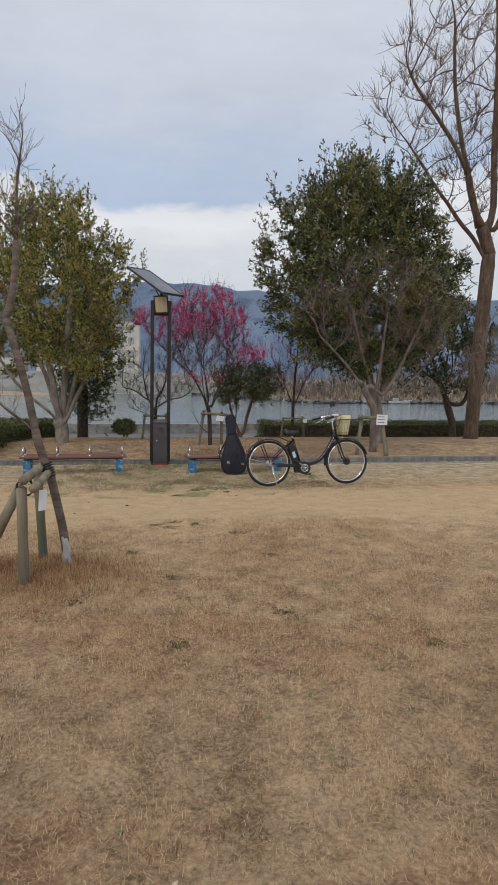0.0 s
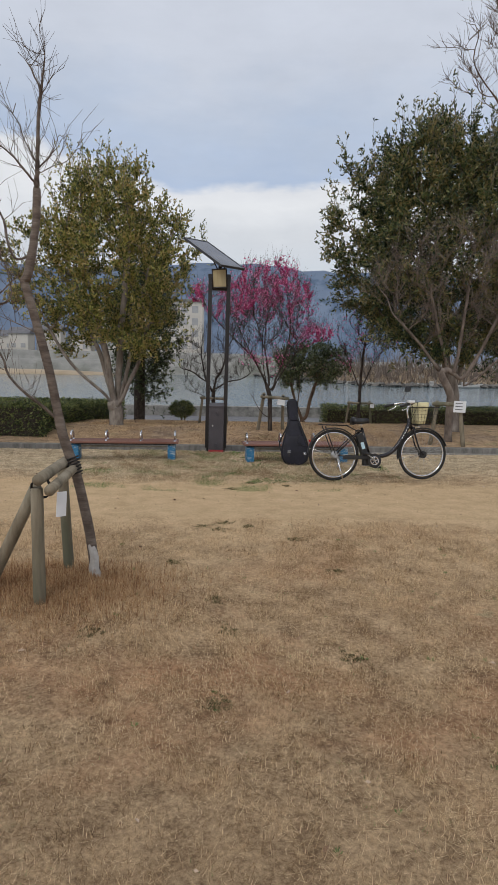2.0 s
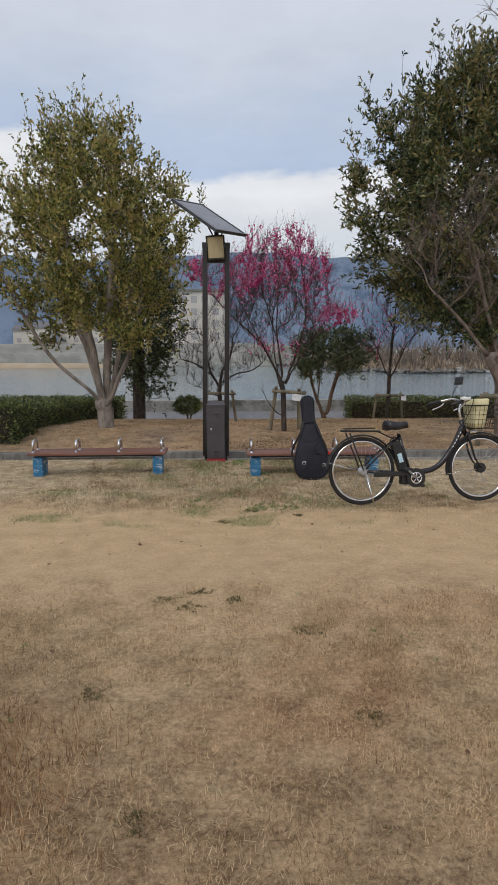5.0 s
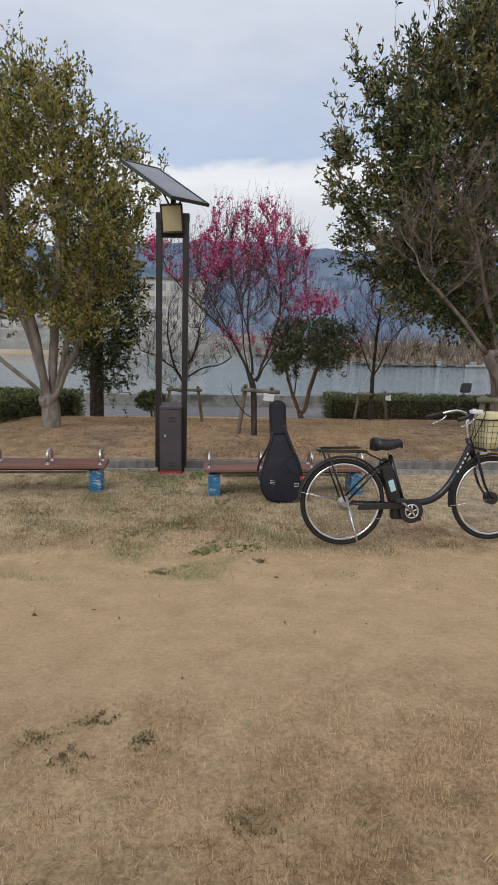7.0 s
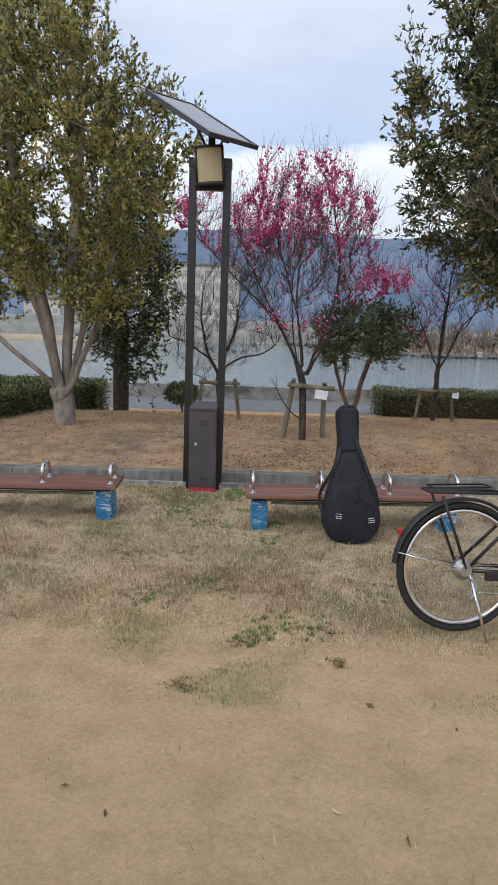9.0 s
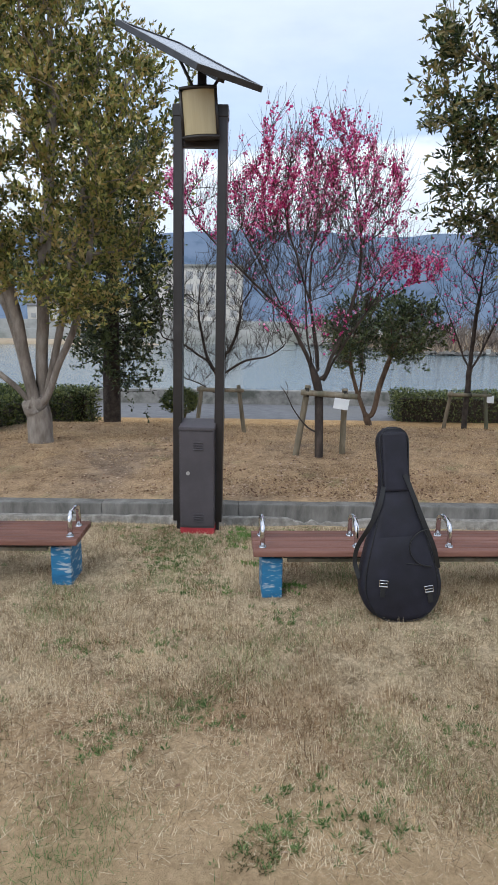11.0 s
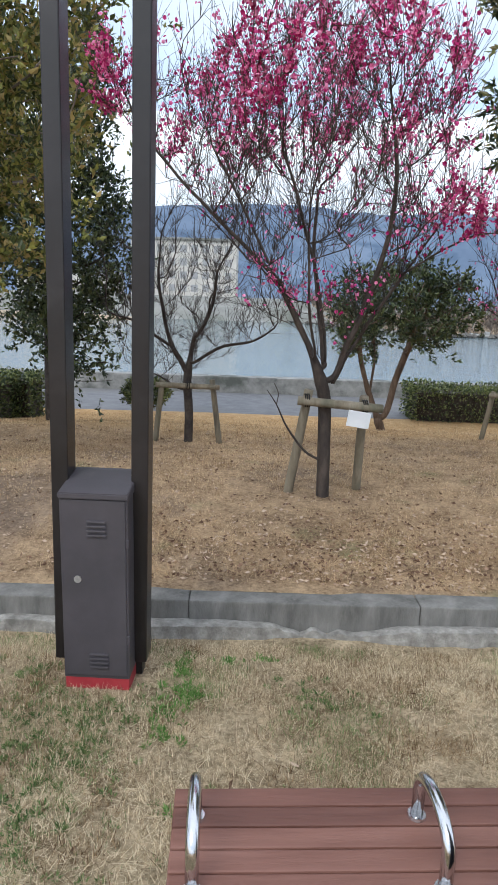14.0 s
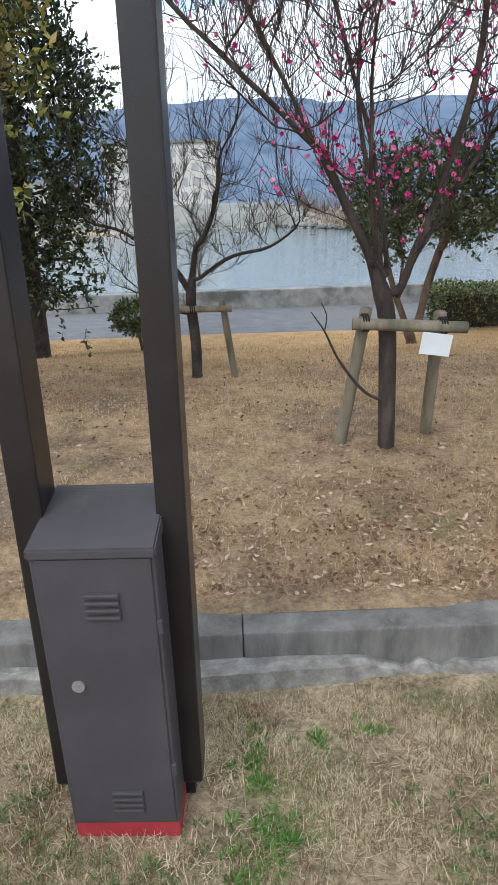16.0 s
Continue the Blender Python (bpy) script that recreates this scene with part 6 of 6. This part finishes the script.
# small houses along the far shore
FROOF = material("grey_roof_tiles", [(0.10, 0.10, 0.11), (0.17, 0.17, 0.18)], scale=0.6, rough=0.8)
for k in range(14):
    x = -150 + 9.5 * k + rng.uniform(-2, 2)
    if -45 < x < 0:
        continue
    hs = thing("far_house", (x, bank_y(x) + 26 + rng.uniform(0, 30), 2.4), "pale house far across the river", "house", "houses across the river")
    wd, hh, dd = rng.uniform(5, 9), rng.uniform(4, 7), 7.0
    bm = bmesh.new()
    box(bm, (-wd / 2, 0, -1), (wd / 2, dd, hh))
    part("wall", bm, FACADE, hs)
    bm = bmesh.new()
    q = [bm.verts.new(p) for p in ((-wd / 2 - 0.5, -0.5, hh), (wd / 2 + 0.5, -0.5, hh), (wd / 2 + 0.5, dd + 0.5, hh), (-wd / 2 - 0.5, dd + 0.5, hh), (-wd / 2 - 0.5, dd / 2, hh + 2), (wd / 2 + 0.5, dd / 2, hh + 2))]
    for g in ((0, 1, 5, 4), (2, 3, 4, 5), (1, 2, 5), (3, 0, 4), (3, 2, 1, 0)):
        bm.faces.new([q[i] for i in g])
    part("roof", bm, FROOF, hs)
    for c_ in range(2):
        for r_ in range(max(1, int(hh / 3))):
            bm = bmesh.new()
            box(bm, (-wd / 4 - 0.7 + c_ * wd / 2, -0.1, 0.9 + 2.8 * r_), (-wd / 4 + 0.7 + c_ * wd / 2, 0.05, 2.2 + 2.8 * r_))
            part("window", bm, WINDOW_HAZED, hs)

# moored boats
HULL = material("white_boat_hull", [(0.30, 0.30, 0.29), (0.42, 0.42, 0.41)], scale=1.0, rough=0.4)


def boat(x, y, length, rz):
    t = thing("boat", (x, y, -3.3), "small white open boat moored at the far shore", "boat", "boats")
    n = 12
    v = []
    for i in range(n + 1):
        u = i / n
        wd = 0.9 * (1 - max(0, (u - 0.45) / 0.55) ** 2.2) + 0.02
        top = 0.75 + 0.5 * u ** 2
        px = (u - 0.5) * length
        v += [(px, -wd, top), (px, -wd * 0.75, 0.05), (px, 0, -0.25), (px, wd * 0.75, 0.05), (px, wd, top), (px, 0, top - 0.25)]
    f = [(i * 6 + k, (i + 1) * 6 + k, (i + 1) * 6 + (k + 1) % 6, i * 6 + (k + 1) % 6) for i in range(n) for k in range(6)]
    f += [(0, 1, 2, 3, 4, 5), tuple(n * 6 + k for k in (5, 4, 3, 2, 1, 0))]
    part("hull", raw("hull", v, f, HULL, True), HULL, t)
    bm = bmesh.new()
    box(bm, (-length * 0.35, -0.5, 0.5), (-length * 0.15, 0.5, 1.7), 0.08)
    part("wheelhouse", bm, HULL, t)
    bm = bmesh.new()
    box(bm, (-length * 0.33, -0.53, 1.15), (-length * 0.17, -0.5, 1.5))
    part("window", bm, WINDOW_HAZED, t)
    t.matrix_world = pose(x, y, -3.3, 0, 0, rz) @ Matrix.Diagonal((1, 0.7, 0.62, 1))


boat(46.5, 119.5, 5.0, 8)
boat(38.5, 121.0, 4.0, 175)

# ---- grass, weeds and litter ----
def on_grid(fn, area, step):
    """A function of the plan sampled on a grid, to be looked up for many points at once."""
    x0, x1, y0, y1 = area
    nx, ny = int((x1 - x0) / step) + 2, int((y1 - y0) / step) + 2
    g = np.array([[fn(x0 + i * step, y0 + j * step) for i in range(nx)] for j in range(ny)])

    def get(x, y):
        u, w = np.clip((x - x0) / step, 0, nx - 1.001), np.clip((y - y0) / step, 0, ny - 1.001)
        i, j = u.astype(int), w.astype(int)
        fx, fy = u - i, w - j
        return (g[j, i] * (1 - fx) + g[j, i + 1] * fx) * (1 - fy) + (g[j + 1, i] * (1 - fx) + g[j + 1, i + 1] * fx) * fy
    return get


def blades(name, n, area, zf, height, mat, label, seed, width=0.005, lean=0.6, keep=None, category="grass", clump=0):
    """Blades of grass: n of them over an area, thinned by keep, in clumps."""
    rng = np.random.default_rng(seed)
    x0, x1, y0, y1 = area
    k = clump // 2 + 1
    m = max(1, n // k)
    x, y = rng.uniform(x0, x1, m), rng.uniform(y0, y1, m)
    if keep:
        ok = rng.random(m) < on_grid(keep, area, 0.06)(x, y)
        x, y = x[ok], y[ok]
    if k > 1:
        x, y = np.repeat(x, k), np.repeat(y, k)
        x, y = x + rng.normal(size=len(x)) * 0.018, y + rng.normal(size=len(y)) * 0.018
    m = len(x)
    z = on_grid(zf, (x0 - 0.2, x1 + 0.2, y0 - 0.2, y1 + 0.2), 0.1)(x, y)
    h = height * rng.uniform(0.4, 1.4, m)
    a, b = rng.uniform(0, 2 * math.pi, m), rng.uniform(0, math.pi, m)
    l = np.minimum(np.abs(rng.normal(size=m)) * lean, 1.8)
    dx, dy, up = np.cos(a) * l * h, np.sin(a) * l * h, h * np.maximum(0.12, 1 - 0.45 * l)
    cx, cy = np.cos(b) * width * 0.5, np.sin(b) * width * 0.5
    low = [np.stack([x - cx, y - cy, z - 0.003], 1), np.stack([x + cx, y + cy, z - 0.003], 1)]
    tip = np.stack([x + dx, y + dy, z + up], 1)
    v = np.stack([*low, tip], 1).reshape(-1, 3)
    f = np.arange(3 * m).reshape(-1, 3)
    me = bpy.data.meshes.new(name)
    me.vertices.add(len(v))
    me.vertices.foreach_set("co", v.astype(np.float32).ravel())
    me.loops.add(f.size)
    me.loops.foreach_set("vertex_index", f.astype(np.int32).ravel())
    me.polygons.add(len(f))
    me.polygons.foreach_set("loop_start", np.arange(0, f.size, 3, dtype=np.int32))
    me.update(calc_edges=True)
    me.materials.append(mat)
    return single(name, me, None, label=label, category=category, kind="stuff")


def in_path(x, y):
    w = 0.5 * noise.noise((x * 0.55, y * 0.55, 1.5)) + 0.25 * noise.noise((x * 2.5, y * 2.5, 4.5))
    return smooth01(7.0, 7.7, y + w) * (1 - smooth01(8.9, 10.1, y + w))


def lawn_keep(x, y):
    n = noise.noise((x * 0.9, y * 0.9, 8))
    m = noise.noise((x * 4.5, y * 4.5, 18)) + 0.5 * noise.noise((x * 11, y * 11, 28))
    return (1 - 0.88 * in_path(x, y)) * (0.55 + 0.4 * n) * (0.25 + 0.95 * smooth01(-0.4, 0.35, m))


def tuft_keep(x, y):
    return (1 - in_path(x, y)) * smooth01(0.0, 0.4, noise.noise((x * 4.2, y * 4.2, 6)) + 0.35 * noise.noise((x * 13, y * 13, 9)))


def dead_keep(x, y):
    return (1 - in_path(x, y)) * smooth01(0.1 if y > 8 else 0.17, 0.45, noise.noise((x * 5.2, y * 5.2, 16)) + 0.4 * noise.noise((x * 1.6, y * 1.6, 21)))


blades("dry_grass", 430000, (-1.9, 2.9, 1.6, 7.5), lawn_z, 0.032, STRAW, "short dry straw-coloured lawn grass", 41, 0.0034, 1.9, lawn_keep)
blades("dry_grass", 150000, (-5.0, 6.5, 4.2, 11.0), lawn_z, 0.032, STRAW, "short dry straw-coloured lawn grass", 42, 0.0048, 1.7, lawn_keep)
blades("dry_grass", 420000, (-1.1, 2.3, 9.4, 13.1), lawn_z, 0.038, STRAW_PALE, "short dry straw-coloured lawn grass by the benches", 43, 0.0030, 2.4, lawn_keep)
blades("dry_grass", 90000, (-4.0, 5.0, 9.4, 13.1), lawn_z, 0.034, STRAW_PALE, "short dry straw-coloured lawn grass by the benches", 44, 0.0045, 2.0, lawn_keep)
for k_, (ar, straw, high) in enumerate((((-2.4, 3.4, 1.6, 7.4), STRAW, 0.034), ((-1.4, 2.9, 9.6, 13.1), STRAW_PALE, 0.044))):
    blades("grass_tuft", 170000, ar, lawn_z, high, straw, "scattered denser tufts of dry grass", 61 + k_, 0.0030, 2.0, tuft_keep, clump=14)
    blades("grass_tuft", 120000, ar, lawn_z, high * 0.95, DEAD_GRASS, "scattered darker tufts of dead brown grass", 71 + k_, 0.0032, 1.4, dead_keep, clump=14)


def weed_keep(x, y):
    return smooth01(0.05, 0.45, noise.noise((x * 2.3 + 3, y * 2.3, 2))) * (1 - in_path(x, y)) * (0.35 + 0.65 * smooth01(9.6, 10.6, y))


blades("green_weeds", 60000, (-2.0, 3.4, 1.5, 13.1), lawn_z, 0.018, WEED, "low green weeds between the dry grass", 45, 0.003, 1.2, weed_keep, "weeds", 4)


blades("green_weeds", 200000, (-1.6, 2.9, 8.9, 13.1), lawn_z, 0.031, WEED, "soft green patches of fresh grass in the lawn", 48, 0.0028, 1.3,
       lambda x, y: smooth01(0.08, 0.42, noise.noise((x * 1.9 + 7, y * 1.9, 12)) + 0.35 * noise.noise((x * 6, y * 6, 3))), "weeds", 4)


def rosettes(name, spots, label, seed, mat, leaves=22, size=0.055):
    """Low leafy weeds, each a ring of blades from one root."""
    rng = np.random.default_rng(seed)
    fo = Foliage(seed)
    for x, y, s in spots:
        root = np.array((x, y, lawn_z(x, y) + 0.002))
        for k in range(int(leaves * rng.uniform(0.6, 1.3))):
            a = rng.uniform(0, 2 * math.pi)
            up = rng.uniform(0.2, 1.8)
            fo.leaf(root + np.array((math.cos(a), math.sin(a), 0)) * 0.006, np.array((math.cos(a), math.sin(a), up)), size * s * rng.uniform(0.5, 1.2), 0.2, 0.4)
    return single(name, fo.mesh(name, mat), None, label=label, category="weeds", kind="stuff")


wr = np.random.default_rng(9)


def patch(spots, n, spread, low, high):
    """Roots scattered about each spot."""
    return [(x + spread * wr.normal(), min(y + spread * wr.normal(), 13.05), wr.uniform(low, high)) for x, y in spots for _ in range(n)]


rosettes("green_weeds", patch(((0.64, 12.81), (0.70, 12.46), (0.63, 12.18), (0.64, 12.36), (0.62, 12.69), (0.66, 12.61), (0.70, 12.50), (0.62, 12.38), (0.81, 12.84), (0.99, 12.92), (0.75, 11.84), (0.67, 11.34), (0.99, 11.40), (1.02, 11.46)), 12, 0.032, 0.5, 1.2),
         "bright green weeds round the cabinet and bench legs", 63, WEED_BRIGHT, 22, 0.024)
rosettes("green_weeds", patch(((0.40, 12.34), (0.15, 12.29), (0.34, 12.13), (0.34, 12.0), (0.22, 11.77), (0.05, 12.1), (-0.1, 12.3), (1.21, 12.44), (0.38, 11.38), (0.16, 11.74), (0.49, 11.45), (0.93, 11.02), (0.27, 9.97), (0.6, 10.15), (1.0, 9.7), (0.85, 9.52),
                               (1.65, 10.1), (1.17, 9.64), (-0.06, 10.65), (0.31, 10.66), (0.1, 12.55), (-0.25, 12.6)), 40, 0.085, 0.4, 1.0), "grey-green weed patches in front of the benches", 65, WEED, 18, 0.025)
rosettes("green_weeds", patch(((0.29, 7.19), (0.45, 7.09), (0.70, 7.16), (0.49, 7.30), (1.10, 6.76), (0.82, 9.46), (0.55, 9.05), (1.25, 9.28), (0.43, 5.33), (0.11, 6.11), (-0.23, 4.85), (0.54, 4.94), (1.16, 4.61), (1.30, 5.93), (0.47, 4.19), (1.98, 4.04)), 26, 0.035, 0.5, 1.1),
         "dark tufts of weed in the dry lawn", 66, DARK_WEED, 18, 0.015)
rosettes("green_weeds", [(wr.uniform(-1.5, 3.0), wr.uniform(9.8, 12.0), wr.uniform(0.4, 0.9)) for _ in range(160)] + [(wr.uniform(-1.5, 3.5), wr.uniform(2.5, 7.0), wr.uniform(0.4, 0.9)) for _ in range(90)],
         "grey-green weeds scattered in the lawn", 64, WEED, 16, 0.024)
blades("dry_grass", 70000, (-1.7, 0.5, 4.6, 6.4), lawn_z, 0.065, RUSSET, "taller russet dead grass round the stakes", 46, 0.0042, 0.8, lambda x, y: math.exp(-(((x + 0.6) / 0.55) ** 2 + ((y - 5.45) / 0.4) ** 2)))
blades("dry_grass", 300000, (-2.5, 4.0, 13.45, 17.5), bed_z, 0.036, STRAW, "dry grass in the planting bed", 47, 0.0032, 1.9, lambda x, y: (0.5 + 0.8 * noise.noise((x * 0.9, y * 0.9, 4))) * (0.3 + smooth01(-0.3, 0.3, noise.noise((x * 4, y * 4, 31)))) * (1 - 0.75 * math.exp(-((x - 1.45) / 0.8) ** 2 - ((y - 14.6) / 0.6) ** 2)))
blades("dry_grass", 120000, (-5.0, 6.0, 15.5, 20.9), bed_z, 0.03, STRAW, "dry grass in the planting bed", 49, 0.006, 1.7, lambda x, y: 0.6 + 0.6 * noise.noise((x * 0.7, y * 0.7, 4)))


def litter(name, n, area, zf, size, label, seed, keep=None):
    rng = np.random.default_rng(seed)
    fo = Foliage(seed)
    made = 0
    while made < n:
        x, y = rng.uniform(area[0], area[1]), rng.uniform(area[2], area[3])
        if keep and rng.random() > keep(x, y):
            made += 0.2
            continue
        fo.leaf(np.array((x, y, zf(x, y) + 0.006)), np.array((rng.normal(), rng.normal(), 0.15 * abs(rng.normal()))), size * rng.uniform(0.5, 1.4), 0.5, 0.3)
        made += 1
    return single(name, fo.mesh(name, LITTER), None, label=label, category="leaf litter", kind="stuff")


litter("leaf_litter", 14000, (-3.0, 5.0, 13.45, 17.5), bed_z, 0.028, "curled brown dead leaves in the bed", 51, lambda x, y: 0.9 * math.exp(-((x - 1.5) / 1.4) ** 2 - ((y - 13.7) / 0.5) ** 2) + 0.10)
litter("leaf_litter", 260, (-2.5, 4.0, 1.5, 13.0), lawn_z, 0.035, "scattered dead leaves on the lawn", 52)
